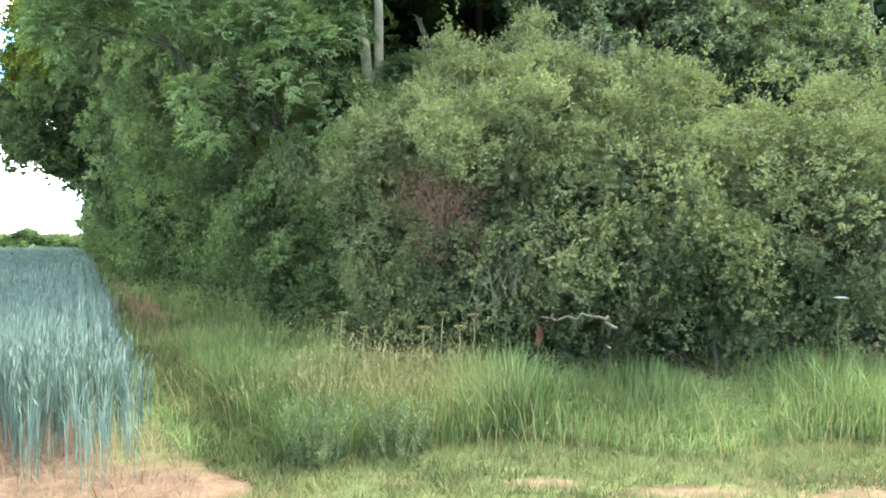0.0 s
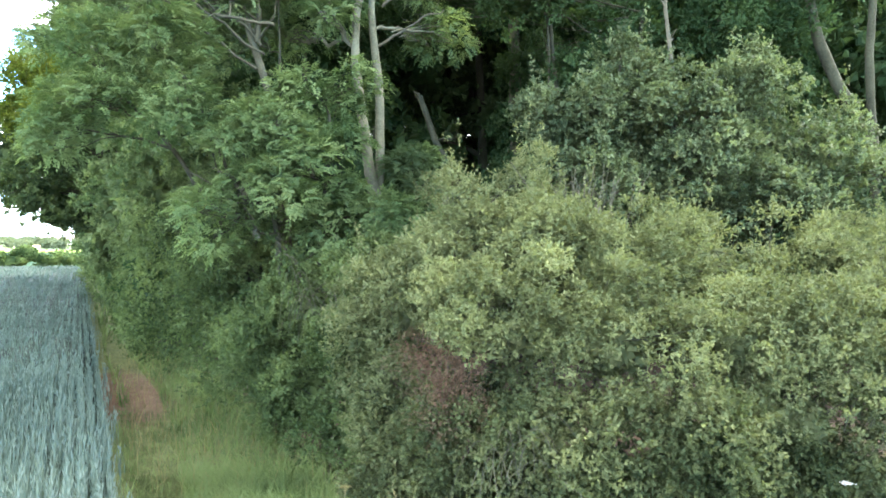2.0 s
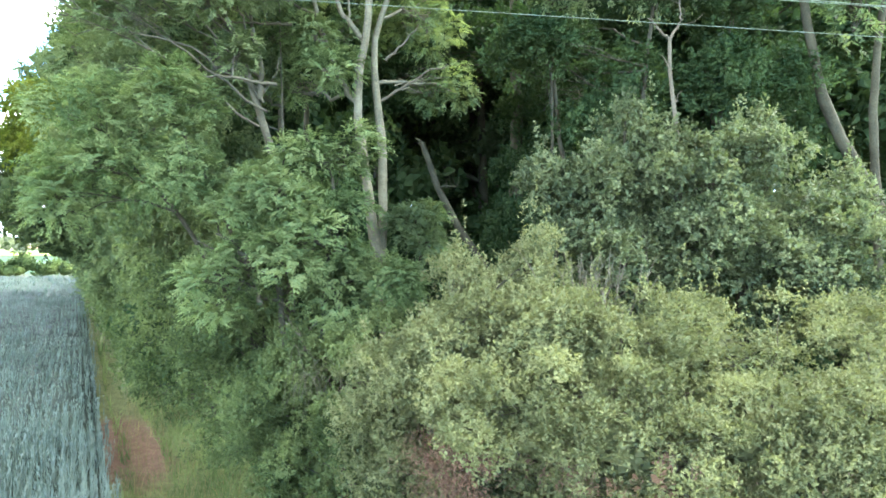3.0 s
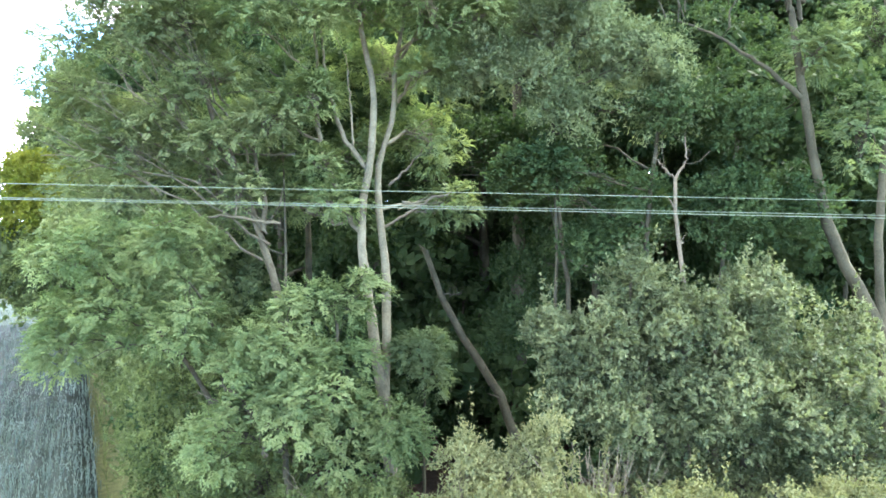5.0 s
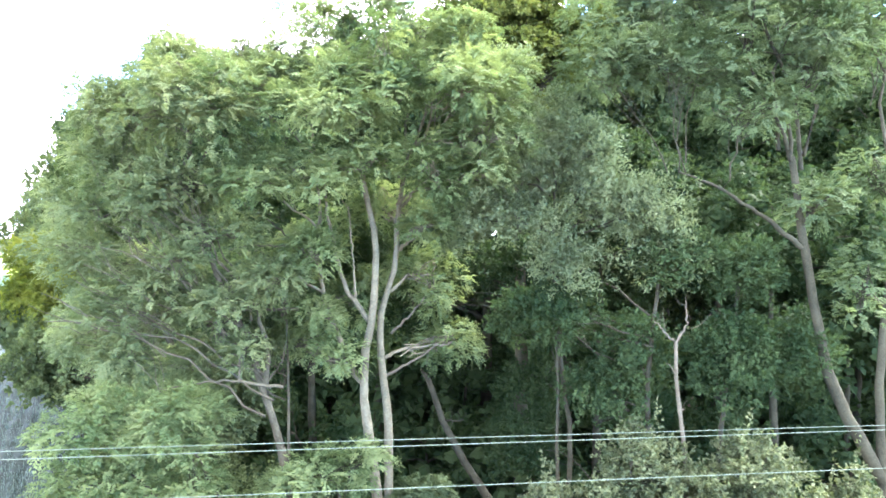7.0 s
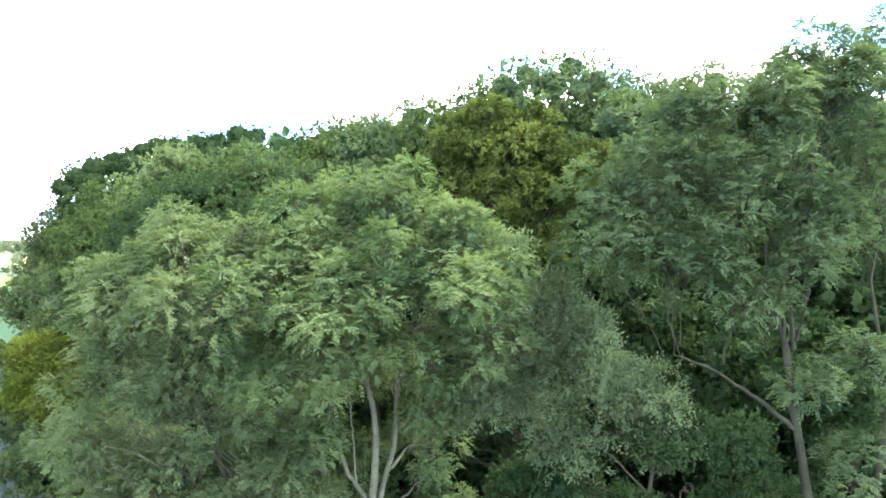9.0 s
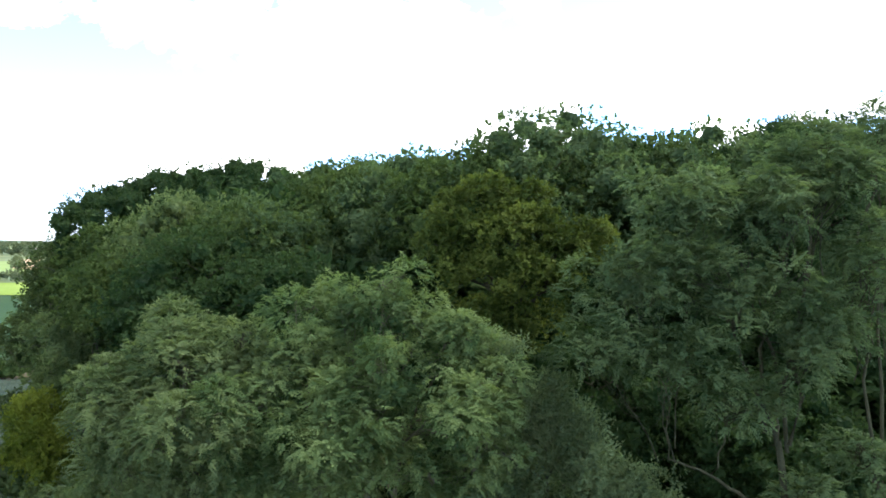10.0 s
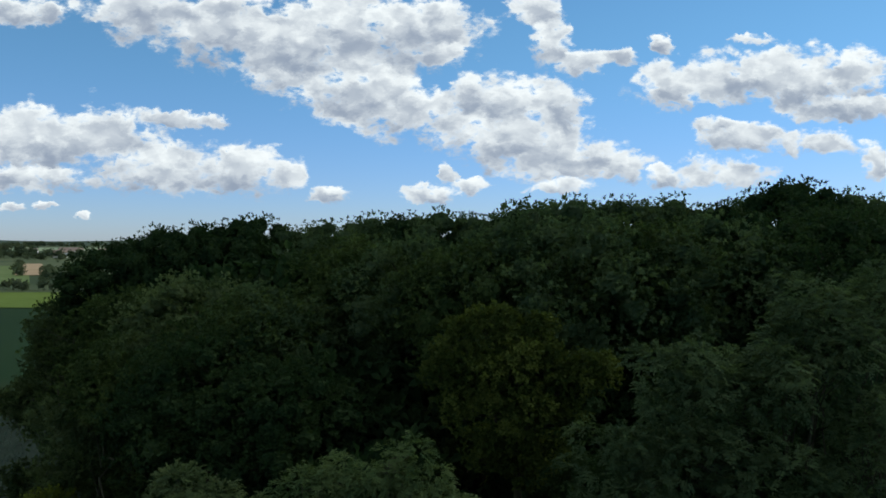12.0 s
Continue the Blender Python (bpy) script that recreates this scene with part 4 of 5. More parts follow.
woody("oak_tree", "oak with yellow-green leaves rising behind the ashes", "tree", [(1.4, 21.8, 18.7, 0.8, 0.7, 0.6), (0.4, 22.0, 18.0, 0.8, 0.7, 0.7), (2.5, 21.8, 18.4, 0.8, 0.7, 0.6), (0.9, 21.0, 17.5, 0.7, 0.7, 0.6), (2.0, 21.0, 17.6, 0.7, 0.6, 0.6), (3.0, 21.4, 17.5, 0.7, 0.7, 0.6), (-0.1, 21.8, 17.1, 0.7, 0.7, 0.6), (4.3, 21.4, 17.2, 0.9, 0.7, 0.6), (3.5, 21.2, 16.8, 0.6, 0.6, 0.5), (1.4, 20.7, 16.5, 0.7, 0.6, 0.6), (2.5, 20.6, 16.4, 0.7, 0.6, 0.5)] + [(2.0, 20.4, 15.8, 0.8, 0.7, 0.5), (3.3, 20.7, 16.0, 0.6, 0.5, 0.5), (0.5, 21.4, 16.2, 0.8, 0.7, 0.7), (1.2, 21.6, 14.8, 0.9, 0.8, 0.8), (2.5, 21.4, 14.6, 0.9, 0.8, 0.8)],
      [([(2.2, 22.0, 0.3), (2.2, 21.9, 8.0), (2.1, 21.8, 15.0)], 0.30, 0.10)], OAK_LEAF, DARK_BARK, 35, "oak trees", quads=30000, leaf=(0.13, 0.09), clump=0.42, spray=0.2, per=8, rough=1.0, limb_r=0.09, core=0.4, shell=True)
woody("field_maple", "dark maple at the field's edge overhanging the crop", "tree", [(-16.1, 28.0, 5.7, 1.7, 1.5, 1.3), (-15.6, 29.0, 4.9, 1.3, 1.2, 1.0), (-14.8, 28.0, 7.3, 1.7, 1.7, 1.7), (-18.0, 30.0, 7.2, 1.4, 1.4, 1.3), (-18.9, 31.2, 7.2, 1.4, 1.3, 1.2), (-27.6, 49.8, 12.6, 1.8, 1.9, 2.0), (-25.8, 44.8, 10.1, 1.6, 1.6, 1.6), (-16.9, 30.9, 10.8, 1.2, 1.2, 1.2), (-26.1, 45.2, 10.9, 2.2, 2.2, 2.2), (-26.9, 50.2, 14.8, 2.6, 2.6, 2.6), (-23.9, 40.2, 7.2, 1.8, 1.7, 1.6)],
      [([(-10.9, 30.6, 0.3), (-11.3, 30.2, 4.0), (-13.2, 29.4, 7.0), (-15.0, 28.8, 9.0)], 0.26, 0.08)], HEDGE_LEAF, DARK_BARK, 38, quads=30000, leaf=(0.18, 0.12), clump=0.45, spray=0.25, per=8, rough=0.7, core=0.5, shell=True, limb_r=0.08)
woody("oak_tree", "small oak with yellowing leaves at the field's edge", "tree", [(-16.3, 28.2, 10.3, 0.7, 0.9, 0.8), (-16.2, 28.2, 8.8, 0.8, 0.9, 0.9), (-15.2, 27.2, 9.6, 0.8, 0.8, 0.8), (-15.0, 27.4, 8.3, 0.7, 0.7, 0.7)],
      [([(-11.4, 29.4, 0.3), (-11.8, 29.0, 4.0), (-13.6, 28.2, 7.0), (-15.4, 27.4, 9.0)], 0.18, 0.06)], YELLOW_LEAF, DARK_BARK, 36, "oak trees", quads=9000, leaf=(0.18, 0.11), clump=0.7, spray=0.4, per=8, rough=0.6, limb_r=0.08)
woody("field_maple", "spreading maple growing out of the hedge", "tree", [(-10.7, 23.0, 7.9, 1.8, 1.9, 2.0), (-7.5, 19.5, 5.6, 1.5, 1.6, 1.7), (-10.6, 24.0, 5.0, 1.6, 1.6, 1.6), (-6.2, 18.0, 7.0, 1.4, 1.4, 1.4), (-14.4, 30.0, 4.1, 1.2, 1.4, 1.7), (-17.8, 34.0, 12.2, 2.0, 1.9, 1.8)],
      [([(-6.6, 22.4, 0.3), (-7.0, 22.4, 4.0), (-9.0, 22.2, 8.5)], 0.22, 0.08), ([(-8.9, 26.4, 0.3), (-9.6, 26.0, 5.0), (-12.2, 25.4, 10.0)], 0.2, 0.07)], ASH_LEAF, DARK_BARK, 37, quads=42000, leaf=(0.15, 0.1), clump=0.45, spray=0.28, per=8, rough=0.7, core=0.5, shell=True, limb_r=0.07)

# ---------------- shrubs in front ----------------
SHRUB = dict(core=0.36, core_n=6, spray=0.15, per=8, rough=0.85, limb_r=0.03, twig_n=14, upright=0.5, loose=0.35, full=1.15)
woody("sallow_bush", "rounded sallow bush with small olive-green leaves", "bush", [(1.7, 9.7, 3.5, 1.3, 1.1, 0.9), (0.8, 8.8, 2.7, 1.2, 1.0, 0.9), (2.0, 8.6, 2.5, 1.0, 1.0, 0.9), (0.1, 10.1, 3.4, 0.8, 0.8, 0.8), (0.1, 10.6, 4.4, 0.4, 0.4, 0.5), (-0.5, 9.8, 2.8, 0.8, 0.9, 0.9), (1.3, 10.6, 4.5, 0.4, 0.4, 0.5), (0.7, 10.6, 3.8, 0.7, 0.7, 0.6), (-1.0, 10.1, 2.6, 0.6, 0.7, 0.8), (-0.85, 9.8, 1.6, 0.6, 0.6, 0.7)],
      [([(0.9, 9.3, 0.1), (1.0, 9.2, 1.5), (1.2, 9.2, 3.0)], 0.06, 0.03), ([(0.5, 9.4, 0.1), (0.3, 9.5, 2.0), (0.1, 9.8, 3.8)], 0.05, 0.02)], SALLOW_LEAF, DARK_BARK, 41, "sallow bushes", quads=106000, leaf=(0.06, 0.031), clump=0.3, shoots=9, **SHRUB)
woody("sallow_bush", "broad sallow bush with pale yellowish leaf tips", "bush", [(3.7, 8.9, 2.5, 1.1, 1.0, 0.9), (4.8, 9.1, 2.6, 1.0, 1.0, 0.9), (3.7, 10.1, 3.4, 1.0, 0.8, 0.7), (6.0, 10.6, 3.6, 0.9, 0.8, 0.6), (5.4, 8.7, 2.0, 0.8, 0.8, 0.8), (4.1, 8.4, 1.6, 0.9, 0.8, 0.7), (6.6, 9.2, 2.5, 1.1, 1.1, 1.0), (6.3, 8.6, 1.3, 0.9, 0.9, 0.8)],
      [([(4.5, 9.3, 0.1), (4.4, 9.2, 1.5), (4.2, 9.0, 2.6)], 0.06, 0.03), ([(5.2, 9.5, 0.1), (5.4, 9.4, 2.0), (5.6, 9.4, 3.2)], 0.05, 0.02)], SALLOW_LEAF, DARK_BARK, 42, "sallow bushes", quads=84000, leaf=(0.06, 0.036), clump=0.32, shoots=5, **SHRUB)
woody("bramble_bush", "low tangled bramble and dogwood along the grass", "bush", [(1.7, 7.8, 1.3, 0.8, 0.7, 0.6), (2.6, 7.9, 1.5, 0.8, 0.8, 0.7), (0.8, 8.3, 1.4, 0.7, 0.7, 0.7), (3.5, 8.1, 1.1, 0.7, 0.6, 0.5), (4.9, 8.5, 0.9, 0.7, 0.6, 0.5), (-0.0, 8.7, 1.3, 0.6, 0.7, 0.7), (-0.7, 9.5, 1.1, 0.6, 0.6, 0.6), (1.6, 7.9, 1.0, 0.4, 0.3, 0.3), (2.5, 8.0, 1.0, 0.6, 0.4, 0.3), (0.8, 8.2, 0.9, 0.6, 0.4, 0.3), (-0.0, 8.4, 0.8, 0.5, 0.4, 0.3)] + [(3.6, 8.3, 0.8, 0.7, 0.5, 0.3), (4.5, 8.4, 0.8, 0.6, 0.5, 0.3), (-0.7, 9.0, 0.5, 0.6, 0.5, 0.4), (5.3, 8.5, 0.8, 0.6, 0.5, 0.3), (1.5, 8.8, 0.5, 0.7, 0.5, 0.4), (2.7, 9.0, 0.5, 0.9, 0.6, 0.4), (4.0, 9.1, 0.5, 0.9, 0.6, 0.4), (5.1, 9.2, 0.5, 0.8, 0.6, 0.4), (0.5, 8.9, 0.5, 0.6, 0.4, 0.3)],
      [([(1.8, 8.0, 0.05), (1.8, 7.9, 0.6), (1.9, 7.8, 1.2)], 0.03, 0.015), ([(3.2, 8.2, 0.05), (3.1, 8.1, 0.7), (3.0, 8.0, 1.3)], 0.03, 0.015), ([(0.6, 8.6, 0.05), (0.5, 8.5, 1.2)], 0.03, 0.015)], BRAMBLE_LEAF, DARK_BARK, 43, quads=86000, leaf=(0.058, 0.043), clump=0.27, **{**SHRUB, "full": 1.6})
woody("dead_bush", "patch of dead reddish-brown twigs in the green bushes", "bush", [(-0.1, 8.5, 2.0, 0.3, 0.4, 0.4), (0.1, 8.3, 1.7, 0.3, 0.3, 0.3), (-0.3, 8.7, 2.3, 0.2, 0.3, 0.3), (0.2, 8.5, 2.2, 0.2, 0.2, 0.3)],
      [([(-0.1, 8.9, 0.1), (-0.1, 8.8, 1.0), (0.0, 8.6, 1.9)], 0.03, 0.012)], DEAD_LEAF, DEAD_LEAF, 44, leaf=(0.06, 0.009), quads=5000, clump=0.25, spray=0.25, per=7, rough=0.7, limb_r=0.02, twig_n=34)
woody("blackthorn_bush", "dark blackthorn thicket at the corner of the wood", "bush", [(-1.2, 10.6, 2.0, 0.8, 0.9, 1.0), (-2.1, 11.6, 1.4, 0.8, 0.8, 0.8), (-1.1, 11.2, 3.1, 0.7, 0.7, 0.8), (-2.4, 12.2, 2.7, 0.9, 0.9, 0.8), (-3.2, 12.9, 1.8, 1.0, 1.1, 1.1), (-4.4, 14.5, 2.9, 1.0, 1.1, 1.1), (-1.4, 10.8, 0.8, 0.7, 0.6, 0.6), (-2.8, 12.4, 0.7, 0.8, 0.6, 0.5)],
      [([(-1.4, 11.2, 0.15), (-1.5, 11.1, 1.5), (-1.3, 11.0, 3.0)], 0.05, 0.02), ([(-2.8, 12.8, 0.2), (-2.9, 12.7, 1.5), (-2.8, 12.5, 3.0)], 0.05, 0.02)], HEDGE_LEAF, DARK_BARK, 45, quads=66000, leaf=(0.068, 0.044), clump=0.32, shoots=2, **SHRUB)

# the hedge along the field, shrub by shrub
rng = np.random.default_rng(50)
y = 14.3
count = 0
while y < 84:
    step = 1.7 + 0.05 * (y - 14)
    lobes = []
    for k, (up, r) in enumerate(((0.8, 1.0), (2.1, 1.1), (3.4, 1.1), (4.5, 0.95))):
        s = 1 + 0.008 * (y - 14)
        cx, cy = float(hedge_x(y)) + (0.95 + 0.15 * k if y < 17 else 0.62 + 0.04 * k) + rng.normal(0, 0.14), y + rng.normal(0, 0.2)
        lobes.append((cx, cy, 0.25 + up * rng.uniform(0.9, 1.12), r * s * rng.uniform(0.9, 1.15), r * s * 1.1, r * s))
    hx = float(hedge_x(y)) + 1.1
    woody("hedge_shrub", "tall hawthorn and ivy hedge shrub beside the field track", "hedge", lobes,
          [([(hx, y, 0.25), (hx, y, 1.5), (hx + 0.2, y, 3.2)], 0.05, 0.02)], HEDGE_LEAF, DARK_BARK, 60 + count, "hedge shrubs",
          leaf=(0.095 * (1 + 0.03 * (y - 14)), 0.062 * (1 + 0.03 * (y - 14))), quads=int(9500 / (1 + 0.06 * (y - 14))), clump=0.5 * (1 + 0.012 * (y - 14)), spray=0.24 * (1 + 0.015 * (y - 14)), per=8, rough=0.9, limb_r=0.03, twig_n=5, loose=0.5)
    y += step
    count += 1


# ---------------- deeper trees, copies of a few ----------------
def forest_tree(name, label, leaf_mat, seed, top, spread, quads, low=0.62, **kw):
    """A woodland tree of that height at the origin."""
    r = np.random.default_rng(seed)
    rise = 0.9 * spread
    mid = top - rise
    lobes = [(0.0, 0.0, mid - 0.1 * spread, 0.56 * spread, 0.56 * spread, 0.52 * spread)]
    for k in range(32):
        a, u = k * 2.4 + r.uniform(-0.3, 0.3), 1 - 1.25 * (k + 0.5) / 32
        q = spread * math.sqrt(1 - u * u) * r.uniform(0.60, 0.80)
        size = spread * r.uniform(0.17, 0.30)
        lobes.append((q * math.cos(a), q * math.sin(a), mid + rise * (1 - size / rise) * u * r.uniform(0.9, 1.03), size, size, size * r.uniform(0.75, 0.95)))
    for k in range(6):
        a, size = k * 1.05 + r.uniform(-0.3, 0.3), spread * r.uniform(0.32, 0.42)
        z = top * (1 - low) + (mid - 0.3 * rise - top * (1 - low)) * (k % 3) / 2
        lobes.append((0.5 * spread * math.cos(a), 0.5 * spread * math.sin(a), max(z, size * 0.9), size, size, size))
    return woody(name, label, "tree", lobes, [([(0, 0, -0.1), (0.1, 0, top * 0.3), (-0.1, 0.1, top * 0.62), (0, 0, top * 0.85)], 0.014 * top, 0.04)], leaf_mat, DARK_BARK, seed, "woodland trees",
                 quads=quads, rough=0.4, limb_r=0.08, twig_n=1, shell=True, limb_step=4, **kw)


FINE = dict(core=0.42, core_n=5, quads=20000, leaf=(0.14, 0.098), clump=0.4, spray=0.10, per=6, full=1.7)
MEDIUM = dict(core=0.54, core_n=5, quads=17000, leaf=(0.15, 0.105), clump=0.38, spray=0.10, per=6, full=2.0)
COARSE = dict(core=0.5, core_n=3, quads=3400, leaf=(0.5, 0.38), clump=0.8, spray=0.8, per=6)
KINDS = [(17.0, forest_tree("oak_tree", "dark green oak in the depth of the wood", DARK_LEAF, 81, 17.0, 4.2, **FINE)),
         (17.0, forest_tree("ash_tree", "ash in the depth of the wood", DIM_ASH_LEAF, 82, 17.0, 4.0, **FINE)),
         (16.0, forest_tree("maple_tree", "grey-green maple in the depth of the wood", MAPLE_LEAF, 83, 16.0, 3.8, **FINE)),
         # The next two stand deep inside: their shade is put into the leaf colour.
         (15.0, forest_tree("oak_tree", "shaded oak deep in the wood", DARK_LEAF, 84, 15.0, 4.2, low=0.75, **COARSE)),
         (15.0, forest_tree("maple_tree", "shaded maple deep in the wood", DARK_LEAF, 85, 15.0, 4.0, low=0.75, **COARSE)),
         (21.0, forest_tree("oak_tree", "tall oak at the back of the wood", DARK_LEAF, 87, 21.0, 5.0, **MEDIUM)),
         (21.0, forest_tree("ash_tree", "tall ash at the back of the wood", DIM_ASH_LEAF, 88, 21.0, 4.8, **MEDIUM)),
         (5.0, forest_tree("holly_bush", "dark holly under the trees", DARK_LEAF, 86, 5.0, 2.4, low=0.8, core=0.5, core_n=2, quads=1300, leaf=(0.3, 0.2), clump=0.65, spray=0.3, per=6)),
         (13.0, forest_tree("maple_tree", "broad maple leaning out over the crop's edge", MAPLE_LEAF, 89, 13.0, 5.4, low=0.6, **FINE)),
         (16.0, forest_tree("maple_tree", "pale yellow-green maple rising in the wood", ASH_LEAF, 90, 16.0, 3.9, **FINE))]
used = set()


def plant(x, y, top, k, turn):
    high, ob = KINDS[k]
    if k in used:
        ob = copy_thing(ob, pose(x, y, 0.3, 0, 0, turn))
    else:
        ob.matrix_basis = pose(x, y, 0.3, 0, 0, turn)
        used.add(k)
    ob.scale = [(top - 0.3) / high] * 3


# x, y, height of the top, kind: the far skyline, then the trees before it
FAR_LINE = [(-22.3, 49.8, 22.0, 5), (-19.3, 49.8, 22.8, 5), (-16.5, 49.8, 23.0, 5), (-13.1, 49.8, 23.6, 5), (-9.6, 49.8, 23.0, 6), (-5.8, 49.8, 23.6, 6), (-2.8, 49.8, 23.6, 5), (0.2, 49.8, 24.0, 6), (3.8, 49.8, 23.8, 6), (6.4, 49.8, 24.4, 5), (9.2, 49.8, 24.8, 6), (13.0, 49.8, 24.8, 6), (15.4, 49.8, 24.9, 6), (19.0, 49.8, 24.5, 5), (22.4, 49.8, 25.1, 6), (23.2, 45.8, 25.9, 5), (27.0, 47.8, 25.1, 6), (28.5, 45.8, 24.3, 6), (31.8, 45.8, 24.2, 6)]
MID_LINE = [(4.6, 30.8, 23.4, 1), (1.6, 30.8, 21.8, 2), (-1.2, 34.8, 21.9, 1), (-4.4, 38.8, 22.1, 2), (9.1, 32.8, 22.9, 2), (11.6, 31.8, 22.8, 1), (16.8, 31.8, 23.2, 0), (-12.8, 35.8, 20.0, 9), (-8.8, 32.8, 19.4, 2), (-8.2, 32.8, 19.6, 1), (-9.7, 28.8, 18.1, 0), (-6.1, 26.8, 17.1, 0), (-27.1, 55.8, 19.6, 8), (-19.8, 43.8, 16.3, 8), (-18.6, 40.8, 19.0, 2), (-15.7, 33.8, 17.4, 2)]
rng = np.random.default_rng(29)
for x, y, top, k in FAR_LINE + MID_LINE:
    plant(max(x, float(hedge_x(y)) + (2.2 if k == 8 else 1.0)), y, top, k, rng.uniform(0, 360))
# the rest of the wood
for y in np.arange(20.5, 62, 7.0):
    for x in np.arange(-60, 26, 7.0):
        px, py = x + rng.uniform(-1.8, 1.8), y + rng.uniform(-1.8, 1.8)
        if px < hedge_x(py) + 3.6 or min(math.hypot(px - a, py - b) for a, b, _, _ in FAR_LINE + MID_LINE) < 3.0:
            continue
        plant(px, py, rng.uniform(13.5, 15) if py < 25 else rng.uniform(16, 17.5) if py < 33 else rng.uniform(18.5, 20.3), 5 if py < 29 and px > -14 else 3 + int(rng.random() < 0.5), rng.uniform(0, 360))
for k in range(26):
    px, py = -7 + 22 * k / 25 + rng.uniform(-0.4, 0.4), (20.5, 23.5, 26.0)[k % 3] + rng.uniform(-0.6, 0.6)
    if py > 22 or not -1.0 < px < 3.0:
        plant(px, py, rng.uniform(3.5, 6.0), 7, rng.uniform(0, 360))

for x, y, top, k in ((15.0, 26.0, 14.5, 3), (12.6, 22.5, 11.0, 4), (-2.6, 26.5, 14.5, 4), (-0.5, 41.0, 18.5, 3), (-4.2, 31.0, 16.5, 3), (1.6, 36.5, 18.5, 4), (0.8, 28.5, 6.5, 7)):
    plant(x, y, top, k, 37.0 * x)

# the thicket closing the view under the trees
for px, py in [(x, 32 + 1.2 * math.sin(x)) for x in np.arange(-9, 27, 3.6)] + [(x, 60 + math.sin(x)) for x in np.arange(-26, 44, 6.0)]:
    plant(float(px), float(py), rng.uniform(6.5, 8.0) if py < 40 else rng.uniform(10, 11), 7, rng.uniform(0, 360))


# ---------------- wheat ----------------
def blades(foot, height, lean, width, rng, segs=2):
    """Grass blades of one or two bent quads."""
    n = len(foot)
    height = np.broadcast_to(height, (n,))
    az = rng.uniform(0, 2 * math.pi, n)
    out = np.stack([np.cos(az), np.sin(az), np.zeros(n)], -1)
    side = np.stack([-np.sin(az), np.cos(az), np.zeros(n)], -1) * (np.broadcast_to(width, (n,)) * 0.5)[:, None]
    lean = np.broadcast_to(lean, (n,)) * rng.uniform(0.3, 1.5, n)
    levels = [(0.0, 1.0), (0.55, 0.8), (1.0, 0.12)] if segs == 2 else [(0.0, 1.0), (1.0, 0.2)]
    rows = []
    for s, w in levels:
        c = foot + np.array([0, 0, 1.0]) * (height * (s - 0.18 * lean * s * s))[:, None] + out * (height * lean * s * s)[:, None]
        rows += [c - side * w, c + side * w]
    v = np.stack(rows, 1)
    k = len(levels)
    q = []
    for a in range(k - 1):
        q.append(np.stack([np.arange(n) * 2 * k + 2 * a + j for j in (0, 1, 3, 2)], -1))
    return v.reshape(-1, 3), np.concatenate(q)


def join(*sets):
    V, Q, base = [], [], 0
    for v, q in sets:
        V.append(v)
        Q.append(q + base)
        base += len(v)
    return np.concatenate(V), np.concatenate(Q)


def scatter(n, x0, x1, y0, y1, rng, test):
    p = np.stack([rng.uniform(x0, x1, n), rng.uniform(y0, y1, n)], -1)
    p = p[test(p[:, 0], p[:, 1])]
    return np.concatenate([p, ground_z(p[:, 0], p[:, 1])[:, None]], -1)


def in_rows(p):
    """Draws the plants together into drilled rows that run along the field's edge."""
    d = np.array([-0.455, 0.890])
    nrm = np.array([0.890, 0.455])
    u = p[:, :2] @ nrm
    snapped = np.round(u / 0.17) * 0.17 + np.random.default_rng(5).normal(0, 0.036, len(u))
    p[:, :2] += nrm[None] * (snapped - u)[:, None]
    return p


def in_crop(x, y):
    """Inside the field, thinning out in broken tufts towards its near end."""
    tuft = np.sin(y * 9 + 4 * np.sin(x * 5.3)) * np.sin(x * 33.0) + np.random.default_rng(8).random(len(x))
    thin_end = np.clip((6.2 + 0.2 * np.sin(x * 4) - y) / 1.1, 0, 1)
    ragged = edge_x(y) + 0.10 * np.sin(y * 3.1) - 0.04
    return (x < ragged) & (x > -0.66 * y - 0.8) & (y > 4.9) & (tuft > 2.0 * thin_end - 0.95)


rng = np.random.default_rng(7)
wheat = tagged(new("wheat"), "blue-green unripe wheat standing in drilled rows", "crop", kind="stuff")
STEM, EAR = [], []
for y0, y1, per_m2, wide in ((4.7, 9, 200, 1.0), (9, 16, 120, 1.25), (16, 30, 42, 2.2), (30, 50, 16, 3.4), (50, 82, 6, 5.4)):
    xa, xb = -0.68 * y1 - 1.0, float(edge_x(y0))
    foot = in_rows(scatter(int((xb - xa) * (y1 - y0) * per_m2), xa, xb, y0, y1, rng, in_crop))
    n = len(foot)
    tall = rng.normal(0.76, 0.085, n) * (1 + 0.06 * np.sin(foot[:, 0] * 0.9) * np.sin(foot[:, 1] * 0.7))
    tall *= np.clip(0.72 + 0.5 * (edge_x(foot[:, 1]) - foot[:, 0]), 0.72, 1.0)
    STEM.append(blades(foot, tall, 0.09, 0.006 * wide, rng))
    for k in range(4 if y0 < 16 else 2):
        f2 = foot + np.array([0, 0, 1.0]) * (tall * rng.uniform(0.26, 0.76, n))[:, None]
        STEM.append(blades(f2, tall * rng.uniform(0.25, 0.42, n), rng.choice([0.2, 0.55], n), 0.0105 * wide, rng))
    tip = foot + np.array([0, 0, 1.0]) * (tall * 0.97)[:, None] + rng.normal(0, 0.012, (n, 3))
    EAR.append(leaves(tip, np.array([0, 0, 1.0]) + rng.normal(0, 0.2, (n, 3)), unit(rng.normal(0, 1, (n, 3))), 0.085 + 0.025 * rng.random(n), 0.019 * min(wide, 1.6), 0.4))
